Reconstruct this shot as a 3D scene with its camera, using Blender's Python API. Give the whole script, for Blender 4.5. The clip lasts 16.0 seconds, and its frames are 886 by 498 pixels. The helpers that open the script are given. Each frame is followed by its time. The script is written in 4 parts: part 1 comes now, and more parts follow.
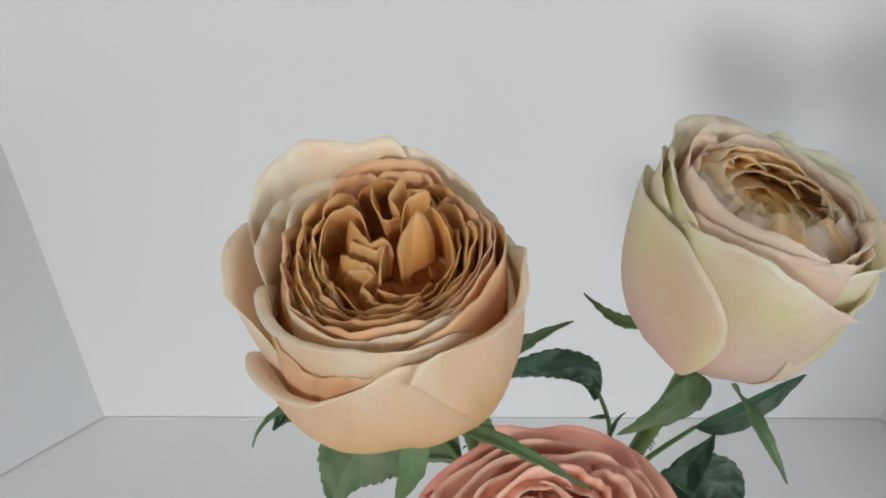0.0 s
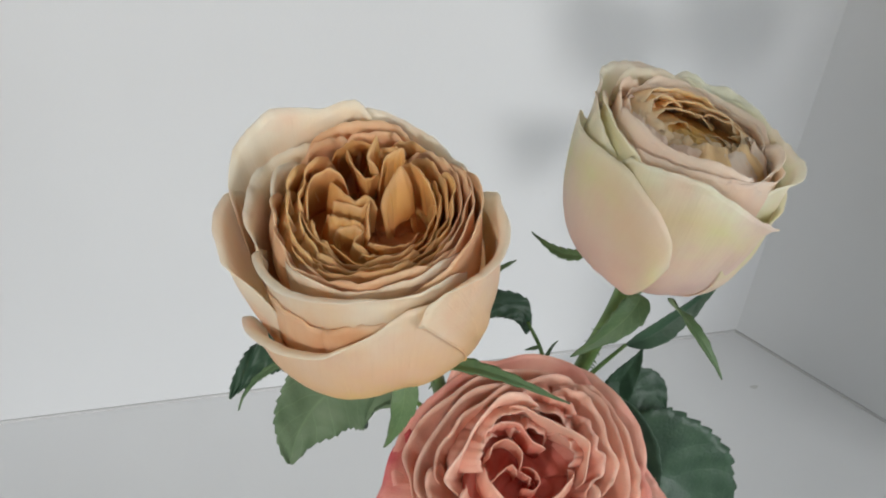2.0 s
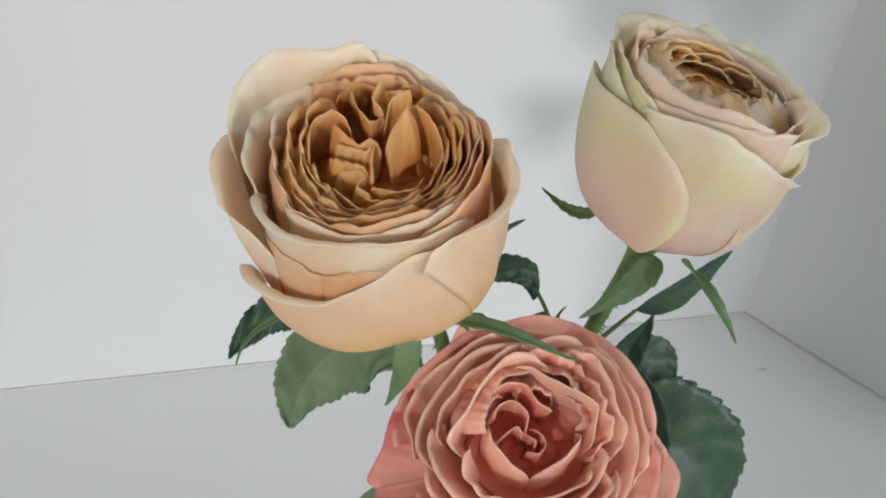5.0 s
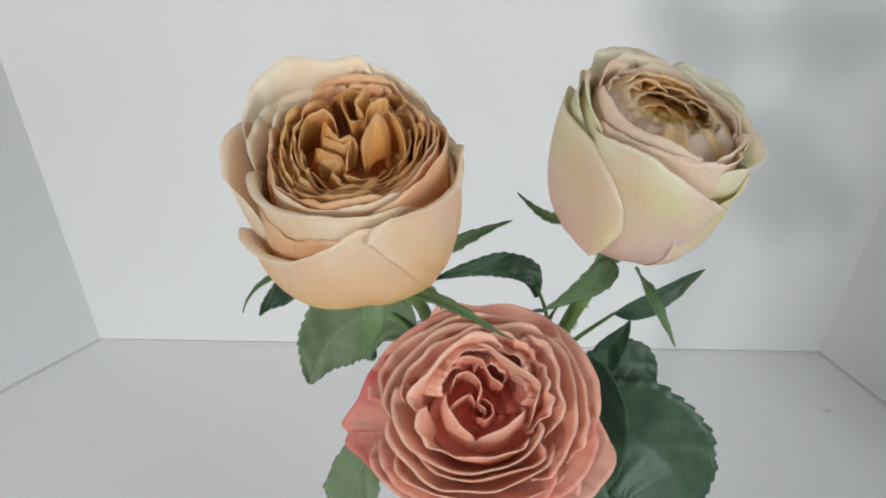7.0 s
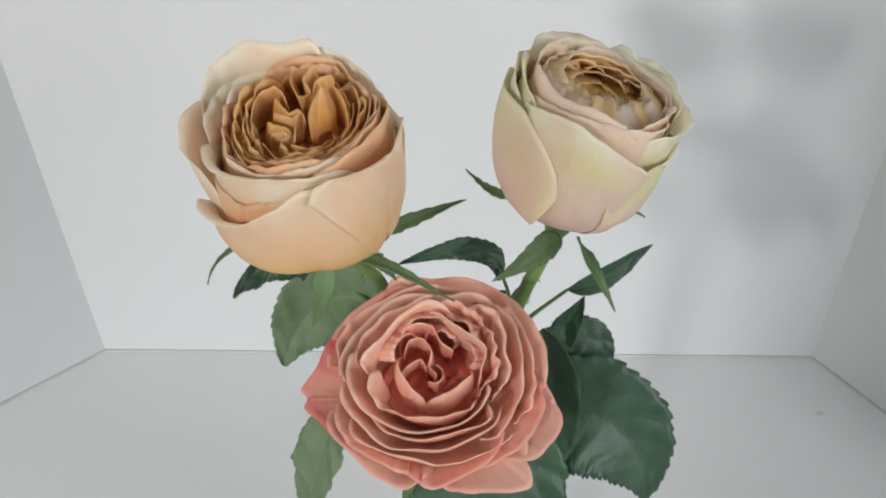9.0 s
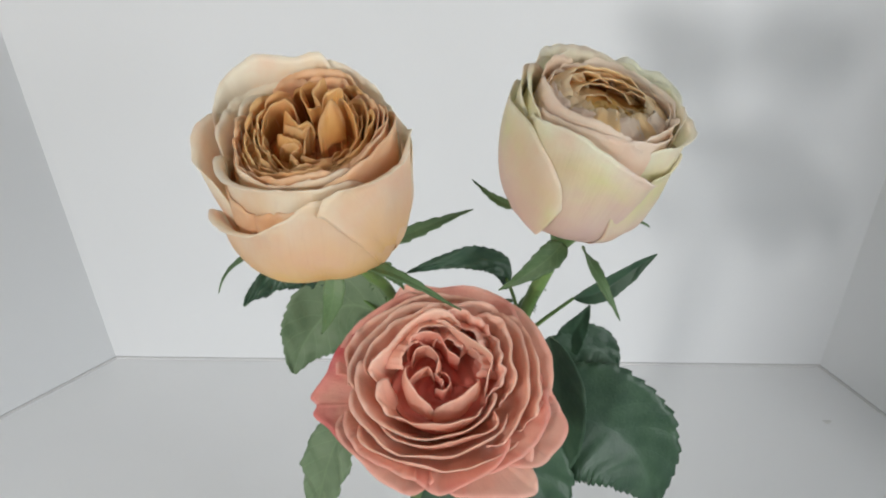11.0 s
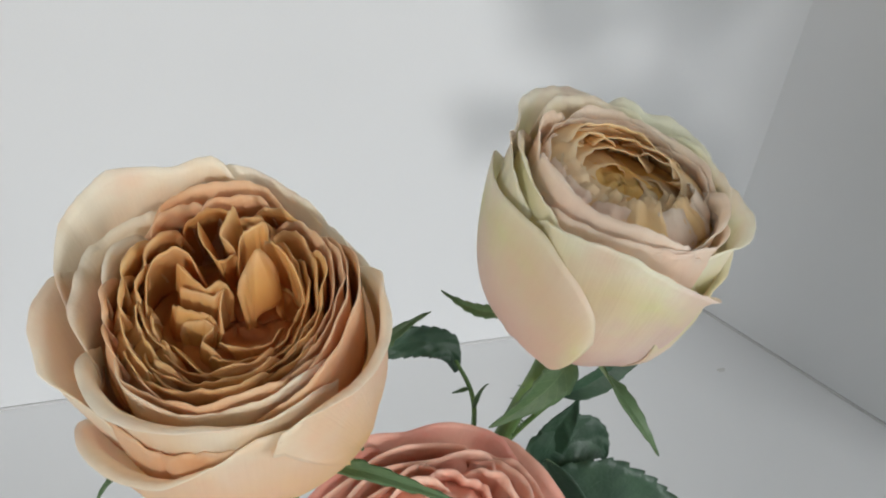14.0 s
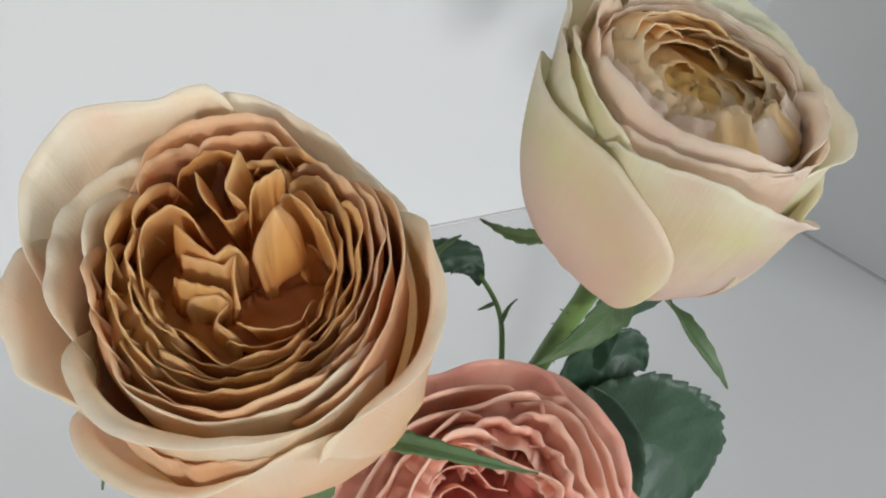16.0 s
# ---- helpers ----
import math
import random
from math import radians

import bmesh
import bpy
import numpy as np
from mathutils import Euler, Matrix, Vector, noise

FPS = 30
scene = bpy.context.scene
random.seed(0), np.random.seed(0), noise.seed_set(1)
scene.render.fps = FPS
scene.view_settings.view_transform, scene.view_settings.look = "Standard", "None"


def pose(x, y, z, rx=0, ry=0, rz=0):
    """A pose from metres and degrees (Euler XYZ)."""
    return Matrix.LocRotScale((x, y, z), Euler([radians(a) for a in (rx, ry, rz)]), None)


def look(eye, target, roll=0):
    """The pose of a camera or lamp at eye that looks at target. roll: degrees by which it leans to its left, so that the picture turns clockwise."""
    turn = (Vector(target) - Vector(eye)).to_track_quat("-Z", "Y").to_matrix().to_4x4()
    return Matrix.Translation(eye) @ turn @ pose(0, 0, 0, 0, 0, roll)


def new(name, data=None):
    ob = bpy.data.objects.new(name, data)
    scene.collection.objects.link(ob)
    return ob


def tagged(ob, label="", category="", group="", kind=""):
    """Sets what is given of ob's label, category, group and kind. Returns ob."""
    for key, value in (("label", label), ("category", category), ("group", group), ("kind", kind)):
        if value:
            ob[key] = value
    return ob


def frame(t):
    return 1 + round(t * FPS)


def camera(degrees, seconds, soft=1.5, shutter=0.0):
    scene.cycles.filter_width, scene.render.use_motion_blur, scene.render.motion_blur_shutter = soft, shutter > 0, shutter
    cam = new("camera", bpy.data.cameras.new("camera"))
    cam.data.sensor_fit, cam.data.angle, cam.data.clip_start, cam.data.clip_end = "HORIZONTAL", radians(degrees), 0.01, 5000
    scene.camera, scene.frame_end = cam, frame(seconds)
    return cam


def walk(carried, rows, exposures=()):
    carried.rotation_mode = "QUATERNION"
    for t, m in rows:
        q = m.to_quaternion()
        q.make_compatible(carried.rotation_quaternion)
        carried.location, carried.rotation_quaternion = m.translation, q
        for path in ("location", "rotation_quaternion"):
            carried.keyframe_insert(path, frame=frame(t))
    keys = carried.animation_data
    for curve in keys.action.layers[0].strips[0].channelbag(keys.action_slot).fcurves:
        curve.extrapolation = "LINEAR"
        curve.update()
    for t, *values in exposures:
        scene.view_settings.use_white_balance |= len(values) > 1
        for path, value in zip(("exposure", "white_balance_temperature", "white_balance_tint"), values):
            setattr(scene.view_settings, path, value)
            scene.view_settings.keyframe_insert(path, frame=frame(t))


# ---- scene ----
cam = camera(53.6, 16.0, soft=2.0)
METRES, EYE, TILT, LEAN, TURN = 0.45, 0.36, -29.0, 0.0, 0.0
PATH = [
    (0, (0.1857, 0.1794, 0.6785), (0.1531, 1.3425, -0.2353), -1.10),
    (0.5, (0.1812, 0.1861, 0.6755), (0.1635, 1.3432, -0.2471), -0.70),
    (1, (0.1798, 0.1898, 0.6777), (0.2611, 1.3033, -0.2930), 1.00),
    (1.5, (0.1620, 0.1698, 0.6785), (0.3211, 1.2552, -0.3152), 1.60),
    (2, (0.1457, 0.1653, 0.6874), (0.3721, 1.2678, -0.2738), 1.70),
    (2.5, (0.1339, 0.1661, 0.6822), (0.3899, 1.2582, -0.2819), 2.00),
    (3, (0.1324, 0.1705, 0.6800), (0.4062, 1.2663, -0.2760), 2.10),
    (3.5, (0.1376, 0.1838, 0.6740), (0.4136, 1.2693, -0.2937), 2.10),
    (4, (0.1361, 0.1794, 0.6622), (0.4180, 1.2619, -0.3063), 1.80),
    (4.2, (0.1331, 0.1816, 0.6629), (0.4313, 1.2522, -0.3137), 2.80),
    (6.5, (0.1879, 0.1210, 0.6970), (0.1775, 1.2367, -0.2752), 0.80),
    (7, (0.1983, 0.1180, 0.6999), (0.1894, 1.2374, -0.2678), 0.70),
    (7.5, (0.2249, 0.1002, 0.6962), (0.2278, 1.2271, -0.2627), 0.50),
    (8, (0.2256, 0.0840, 0.6970), (0.2160, 1.2226, -0.2486), 0.00),
    (8.5, (0.2264, 0.0884, 0.6940), (0.1960, 1.2360, -0.2405), -0.60),
    (11, (0.2278, 0.0840, 0.6985), (0.1694, 1.2441, -0.2183), -1.40),
    (11.5, (0.2301, 0.0995, 0.6918), (0.1701, 1.2619, -0.2220), -1.50),
    (12, (0.2064, 0.1224, 0.6918), (0.2108, 1.2685, -0.2449), -0.60),
    (12.5, (0.1849, 0.1469, 0.6940), (0.2989, 1.2626, -0.2715), 1.40),
    (13, (0.1738, 0.1750, 0.6881), (0.3677, 1.2522, -0.3078), 2.40),
    (13.5, (0.1820, 0.2001, 0.6837), (0.4210, 1.2404, -0.3411), 2.70),
    (14, (0.1827, 0.2164, 0.6866), (0.4276, 1.2508, -0.3433), 2.40),
    (14.5, (0.1657, 0.2371, 0.6837), (0.3995, 1.1672, -0.4432), 1.70),
    (15, (0.1627, 0.2571, 0.6763), (0.3943, 1.1531, -0.4780), 2.10),
    (15.5, (0.1642, 0.2578, 0.6740), (0.4076, 1.1353, -0.4928), 2.60),
    (16, (0.1753, 0.2601, 0.6703), (0.4254, 1.1072, -0.5172), 2.10),
]
walk(cam, [(t, look(eye, target, roll)) for t, eye, target, roll in PATH], [(0, -0.44), (2, -0.36), (3.5, -0.32), (4.2, -0.31), (6.5, -0.3), (8, -0.29), (11, -0.26), (12, -0.22), (13, -0.27), (14, -0.3), (16, -0.24)])

# ---- world and light ----
world = bpy.data.worlds.new("sky")
scene.world = world
world.use_nodes = True
sky = world.node_tree.nodes.new("ShaderNodeTexSky")
sky.sky_type, sky.sun_disc = "NISHITA", False
sky.sun_elevation, sky.sun_rotation = radians(17), radians(210)
world.node_tree.links.new(sky.outputs[0], world.node_tree.nodes["Background"].inputs[0])
world.node_tree.nodes["Background"].inputs[1].default_value = 0.06

SUN_FROM = Vector((-0.235, -0.40, 0.142))
sun = new("sun", bpy.data.lights.new("sun", "SUN"))
sun.data.energy, sun.data.angle, sun.data.color = 1.7, radians(6), (0.995, 0.985, 0.98)
sun.matrix_world = look(SUN_FROM, (0, 0, 0))

# daylight in the east window opening; the west lamp is fill added for the right wall
for name, place, towards, size, size_y, power in (("window_light_east", (1.97, -1.1, 0.9), (0.0, -1.1, 0.9), 1.0, 1.3, 46.0), ("fill_light_west", (-1.365, -1.63, 1.06), (-1.365, 0.0, 1.06), 0.9, 1.4, 10.0)):
    lamp = new(name, bpy.data.lights.new(name, "AREA"))
    lamp.data.shape, lamp.data.size, lamp.data.size_y = "RECTANGLE", size, size_y
    lamp.data.energy, lamp.data.color = power, (0.955, 0.98, 1.0)
    lamp.matrix_world = look(place, towards)


# ---- materials ----
def node_material(name):
    m = bpy.data.materials.new(name)
    m.use_nodes = True
    nt = m.node_tree
    return m, nt, nt.nodes["Principled BSDF"], nt.links.new


def noise_node(nt, vector, scale, detail=4.0, rough=0.55):
    n = nt.nodes.new("ShaderNodeTexNoise")
    n.inputs["Scale"].default_value, n.inputs["Detail"].default_value, n.inputs["Roughness"].default_value = scale, detail, rough
    nt.links.new(vector, n.inputs["Vector"])
    return n.outputs["Fac"]


def ramp(nt, fac, stops):
    r = nt.nodes.new("ShaderNodeValToRGB")
    e = r.color_ramp.elements
    while len(e) < len(stops):
        e.new(0.5)
    for el, (p, c) in zip(e, stops):
        el.position, el.color = p, (*c, 1)
    nt.links.new(fac, r.inputs[0])
    return r.outputs["Color"]


def mix(nt, fac, a, b, blend="MIX"):
    m = nt.nodes.new("ShaderNodeMix")
    m.data_type, m.blend_type = "RGBA", blend
    for value, socket in ((fac, m.inputs[0]), (a, m.inputs[6]), (b, m.inputs[7])):
        if isinstance(value, (int, float)):
            socket.default_value = value
        elif isinstance(value, tuple):
            socket.default_value = (*value, 1)
        else:
            nt.links.new(value, socket)
    return m.outputs[2]


def maths(nt, op, a, b=0.0, c=0.0):
    m = nt.nodes.new("ShaderNodeMath")
    m.operation = op
    for value, socket in zip((a, b, c), m.inputs):
        if isinstance(value, (int, float)):
            socket.default_value = value
        else:
            nt.links.new(value, socket)
    return m.outputs[0]


def bump(nt, height, strength, distance, target):
    b = nt.nodes.new("ShaderNodeBump")
    b.inputs["Strength"].default_value, b.inputs["Distance"].default_value = strength, distance
    nt.links.new(height, b.inputs["Height"])
    nt.links.new(b.outputs[0], target.inputs["Normal"])
    return b.outputs[0]


def painted(name, color, rough, grain, stain):
    m, nt, p, link = node_material(name)
    co = nt.nodes.new("ShaderNodeTexCoord").outputs["Object"]
    big, fine = noise_node(nt, co, 3.0, 3), noise_node(nt, co, 420.0, 3)
    spots = noise_node(nt, co, 38.0, 5, 0.7)
    c = mix(nt, ramp(nt, big, [(0.3, (0, 0, 0)), (0.7, (1, 1, 1))]), color, tuple(x * (1 - stain) for x in color))
    c = mix(nt, ramp(nt, spots, [(0.69, (0, 0, 0)), (0.78, (0.35, 0.35, 0.35))]), c, tuple(x * 0.8 for x in color))
    link(c, p.inputs["Base Color"])
    p.inputs["Roughness"].default_value = rough
    bump(nt, fine, grain, 0.0004, p)
    return m


def petal_material(name, stops, blush, blush_amount, blush_scale=55.0, streak=0.14, translucent=0.5, gloss=0.3, warmth=0.38, glow=0.34):
    """Pigment, with lit rims and warm bounced shade put in, runs from the claw (0) to the rim (1) of a petal; veins run
    lengthwise, blush comes in patches.
    """
    m, nt, p, link = node_material(name)
    uv = nt.nodes.new("ShaderNodeUVMap").outputs[0]
    sep = nt.nodes.new("ShaderNodeSeparateXYZ")
    link(uv, sep.inputs[0])
    info = nt.nodes.new("ShaderNodeObjectInfo").outputs["Random"]
    co = nt.nodes.new("ShaderNodeTexCoord").outputs["Object"]
    patch = noise_node(nt, co, blush_scale, 3)
    along = maths(nt, "ADD", sep.outputs["Y"], maths(nt, "MULTIPLY_ADD", patch, 0.3, -0.15))
    along = maths(nt, "ADD", along, maths(nt, "MULTIPLY_ADD", info, 0.16, -0.08))
    c = ramp(nt, along, stops)
    comb = nt.nodes.new("ShaderNodeCombineXYZ")
    link(maths(nt, "MULTIPLY", sep.outputs["X"], 110.0), comb.inputs[0])
    link(maths(nt, "MULTIPLY", sep.outputs["Y"], 2.2), comb.inputs[1])
    link(maths(nt, "MULTIPLY", info, 90.0), comb.inputs[2])
    vein = noise_node(nt, comb.outputs[0], 1.0, 4, 0.6)
    c = mix(nt, maths(nt, "MULTIPLY", ramp(nt, noise_node(nt, co, blush_scale * 0.7, 4), [(0.48, (0, 0, 0)), (0.68, (1, 1, 1))]), blush_amount), c, blush)
    warm = ramp(nt, noise_node(nt, co, 32.0, 3), [(0.46, (0, 0, 0)), (0.66, (1, 1, 1))])
    c = mix(nt, maths(nt, "MULTIPLY", warm, warmth), c, stops[0][1])
    c = mix(nt, maths(nt, "MULTIPLY", ramp(nt, vein, [(0.4, (0, 0, 0)), (0.75, (1, 1, 1))]), streak), c, (0.86, 0.82, 0.78), "MULTIPLY")
    speck = ramp(nt, noise_node(nt, co, 260.0, 4, 0.7), [(0.70, (0, 0, 0)), (0.80, (0.5, 0.5, 0.5))])
    c = mix(nt, speck, c, (0.62, 0.5, 0.36), "MULTIPLY")
    link(c, p.inputs["Base Color"])
    p.inputs["Roughness"].default_value = 0.44
    p.inputs["Specular IOR Level"].default_value = gloss
    p.inputs["Sheen Weight"].default_value = 0.0
    height = maths(nt, "ADD", maths(nt, "MULTIPLY", vein, 0.3), noise_node(nt, co, 150.0, 5, 0.6))
    height = maths(nt, "ADD", height, maths(nt, "MULTIPLY", noise_node(nt, co, 55.0, 2), 1.6))
    bump(nt, height, 0.5, 0.0011, p)
    p.subsurface_method = "RANDOM_WALK"
    p.inputs["Subsurface Weight"].default_value = translucent
    p.inputs["Subsurface Radius"].default_value = (1.0, 0.95, 0.9)
    p.inputs["Subsurface Scale"].default_value = 0.002
    through_light = nt.nodes.new("ShaderNodeBsdfTranslucent")
    link(c, through_light.inputs["Color"])
    blend = nt.nodes.new("ShaderNodeMixShader")
    blend.inputs[0].default_value = glow
    link(p.outputs[0], blend.inputs[1])
    link(through_light.outputs[0], blend.inputs[2])
    link(blend.outputs[0], nt.nodes["Material Output"].inputs["Surface"])
    return m


def leaf_material(name, dark, light, rough, vein_color, vein_amount, translucent):
    m, nt, p, link = node_material(name)
    uv = nt.nodes.new("ShaderNodeUVMap").outputs[0]
    sep = nt.nodes.new("ShaderNodeSeparateXYZ")
    link(uv, sep.inputs[0])
    side = maths(nt, "ABSOLUTE", maths(nt, "MULTIPLY_ADD", sep.outputs["X"], 2.0, -1.0))
    wave = maths(nt, "ABSOLUTE", maths(nt, "SINE", maths(nt, "MULTIPLY", maths(nt, "SUBTRACT", sep.outputs["Y"], maths(nt, "MULTIPLY", side, 0.2)), 24.0)))
    ribs = maths(nt, "MAXIMUM", maths(nt, "SUBTRACT", 1.0, maths(nt, "MULTIPLY", wave, 7.0)), maths(nt, "SUBTRACT", 1.0, maths(nt, "MULTIPLY", side, 16.0)))
    ribs = maths(nt, "MAXIMUM", ribs, 0.0)
    co = nt.nodes.new("ShaderNodeTexCoord").outputs["Object"]
    c = mix(nt, ramp(nt, noise_node(nt, co, 45.0, 5, 0.65), [(0.32, (0, 0, 0)), (0.7, (1, 1, 1))]), dark, light)
    net = nt.nodes.new("ShaderNodeTexVoronoi")
    net.feature = "DISTANCE_TO_EDGE"
    net.inputs["Scale"].default_value = 420.0
    link(co, net.inputs["Vector"])
    c = mix(nt, maths(nt, "MULTIPLY", ribs, vein_amount), c, vein_color)
    link(c, p.inputs["Base Color"])
    p.inputs["Roughness"].default_value = rough
    height = maths(nt, "SUBTRACT", maths(nt, "MULTIPLY", net.outputs["Distance"], 0.6), maths(nt, "MULTIPLY", ribs, 0.22))
    height = maths(nt, "ADD", height, noise_node(nt, co, 90.0, 4))
    n = bump(nt, height, 0.35, 0.0008, p)
    t = nt.nodes.new("ShaderNodeBsdfTranslucent")
    link(mix(nt, 1.0, c, (1.0, 1.0, 0.5), "MULTIPLY"), t.inputs[0])
    s = nt.nodes.new("ShaderNodeMixShader")
    s.inputs[0].default_value = translucent
    link(p.outputs[0], s.inputs[1])
    link(t.outputs[0], s.inputs[2])
    link(s.outputs[0], nt.nodes["Material Output"].inputs[0])
    return m


WALL = painted("white_wall", (0.58, 0.592, 0.60), 0.75, 0.15, 0.03)
BOARD = painted("white_board", (0.70, 0.708, 0.71), 0.6, 0.2, 0.05)
ROOM = painted("room_paint", (0.68, 0.68, 0.67), 0.85, 0.2, 0.04)
GAP = painted("grey_joint", (0.5, 0.5, 0.5), 0.9, 0.2, 0.1)
DARK_WOOD = painted("room_floor", (0.42, 0.39, 0.36), 0.6, 0.3, 0.2)

PEACH_OUTER = petal_material("peach_outer_petal", [(0.0, (0.96, 0.55, 0.10)), (0.38, (0.97, 0.66, 0.25)), (0.58, (0.97, 0.68, 0.39)), (0.8, (0.96, 0.74, 0.52)), (0.88, (0.96, 0.83, 0.63)), (1.0, (0.98, 0.90, 0.72))], (0.97, 0.63, 0.46), 0.5, warmth=0.2)
# inner petal colours are deepened and saturated to stand for light bounced between petals
PEACH_MID = petal_material("peach_middle_petal", [(0.0, (0.84, 0.31, 0.08)), (0.45, (0.90, 0.43, 0.18)), (0.8, (0.93, 0.55, 0.30)), (1.0, (0.96, 0.66, 0.41))], (0.91, 0.47, 0.28), 0.35, translucent=0.5)
PEACH_CORE = petal_material("caramel_inner_petal", [(0.0, (0.62, 0.18, 0.045)), (0.5, (0.78, 0.36, 0.10)), (0.85, (0.86, 0.48, 0.16)), (1.0, (0.92, 0.58, 0.26))], (0.80, 0.33, 0.16), 0.4)
CREAM_OUTER = petal_material("cream_outer_petal", [(0.0, (0.96, 0.615, 0.488)), (0.35, (0.96, 0.718, 0.587)), (0.60, (0.94, 0.789, 0.587)), (0.80, (0.88, 0.85, 0.47)), (1.0, (0.96, 0.95, 0.74))], (0.96, 0.72, 0.64), 0.3, 40.0, 0.1)
CREAM_BLUSH = petal_material("lilac_streaked_cream_petal", [(0.0, (0.96, 0.615, 0.488)), (0.35, (0.96, 0.718, 0.587)), (0.60, (0.94, 0.789, 0.587)), (0.80, (0.88, 0.85, 0.47)), (1.0, (0.96, 0.95, 0.74))], (0.88, 0.60, 0.62), 0.6, 34.0, 0.3)
CREAM_MID = petal_material("cream_middle_petal", [(0.0, (0.98, 0.60, 0.32)), (0.5, (0.98, 0.71, 0.49)), (0.85, (0.98, 0.76, 0.57)), (1.0, (0.98, 0.84, 0.68))], (0.98, 0.67, 0.52), 0.35, warmth=0.2)
CREAM_CORE = petal_material("golden_inner_petal", [(0.0, (0.97, 0.58, 0.17)), (0.5, (0.98, 0.66, 0.27)), (0.85, (0.98, 0.73, 0.40)), (1.0, (0.98, 0.80, 0.52))], (0.98, 0.66, 0.38), 0.3)
CORAL_OUTER = petal_material("coral_outer_petal", [(0.0, (0.95, 0.56, 0.42)), (0.5, (0.95, 0.50, 0.37)), (0.88, (0.95, 0.46, 0.35)), (1.0, (0.92, 0.36, 0.29))], (0.96, 0.56, 0.44), 0.5, translucent=0.5, glow=0.18)
CORAL_TIP = petal_material("red_edged_coral_petal", [(0.0, (0.95, 0.504, 0.358)), (0.5, (0.94, 0.423, 0.323)), (0.86, (0.93, 0.378, 0.306)), (0.95, (0.86, 0.225, 0.210)), (1.0, (0.66, 0.072, 0.096))], (0.95, 0.450, 0.349), 0.4, translucent=0.5, glow=0.18)
CORAL_MID = petal_material("coral_middle_petal", [(0.0, (0.92, 0.36, 0.25)), (0.5, (0.95, 0.45, 0.315)), (0.88, (0.96, 0.51, 0.375)), (1.0, (0.97, 0.58, 0.44))], (0.96, 0.53, 0.41), 0.5, translucent=0.5, glow=0.18)
CORAL_CORE = petal_material("coral_inner_petal", [(0.0, (0.66, 0.13, 0.10)), (0.5, (0.84, 0.27, 0.20)), (0.88, (0.95, 0.450, 0.332)), (1.0, (0.96, 0.567, 0.445))], (0.88, 0.297, 0.218), 0.4, translucent=0.5, glow=0.18)
LEAF_TOP = leaf_material("leaf_upper_side", (0.026, 0.068, 0.040), (0.058, 0.120, 0.066), 0.46, (0.07, 0.16, 0.09), 0.09, 0.12)
LEAF_BACK = leaf_material("leaf_lower_side", (0.11, 0.18, 0.09), (0.18, 0.255, 0.145), 0.6, (0.22, 0.33, 0.17), 0.5, 0.15)
SEPAL = leaf_material("sepal_green", (0.055, 0.115, 0.042), (0.125, 0.205, 0.085), 0.5, (0.2, 0.3, 0.14), 0.3, 0.1)
SEPAL_IN = leaf_material("sepal_pale_inside", (0.20, 0.30, 0.15), (0.28, 0.38, 0.22), 0.6, (0.3, 0.4, 0.24), 0.3, 0.1)
STEM = leaf_material("stem_green", (0.07, 0.15, 0.035), (0.15, 0.25, 0.07), 0.45, (0.15, 0.25, 0.07), 0.0, 0.0)


# ---- building helpers ----
def mesh_object(name, verts, faces, materials, parent=None, uvs=None, slots=None, smooth=True):
    me = bpy.data.meshes.new(name)
    me.from_pydata([tuple(v) for v in verts], [], faces)
    for m in materials:
        me.materials.append(m)
    if slots is not None:
        me.polygons.foreach_set("material_index", slots)
    if uvs is not None:
        layer = me.uv_layers.new(name="UVMap")
        idx = np.empty(len(me.loops), dtype=np.int32)
        me.loops.foreach_get("vertex_index", idx)
        layer.data.foreach_set("uv", np.asarray(uvs, dtype=np.float32)[idx].ravel())
    me.polygons.foreach_set("use_smooth", [smooth] * len(me.polygons))
    me.update()
    ob = new(name, me)
    if parent is not None:
        ob.parent = parent
    return ob


def box(name, lo, hi, material, parent=None, bevel=0.0):
    bm = bmesh.new()
    bmesh.ops.create_cube(bm, size=1)
    for v in bm.verts:
        v.co = [(lo[i] + hi[i]) / 2 + v.co[i] * (hi[i] - lo[i]) for i in range(3)]
    if bevel:
        bmesh.ops.bevel(bm, geom=bm.edges[:], offset=bevel, segments=2, affect="EDGES")
    me = bpy.data.meshes.new(name)
    bm.to_mesh(me)
    bm.free()
    me.materials.append(material)
    ob = new(name, me)
    if parent is not None:
        ob.parent = parent
    return ob


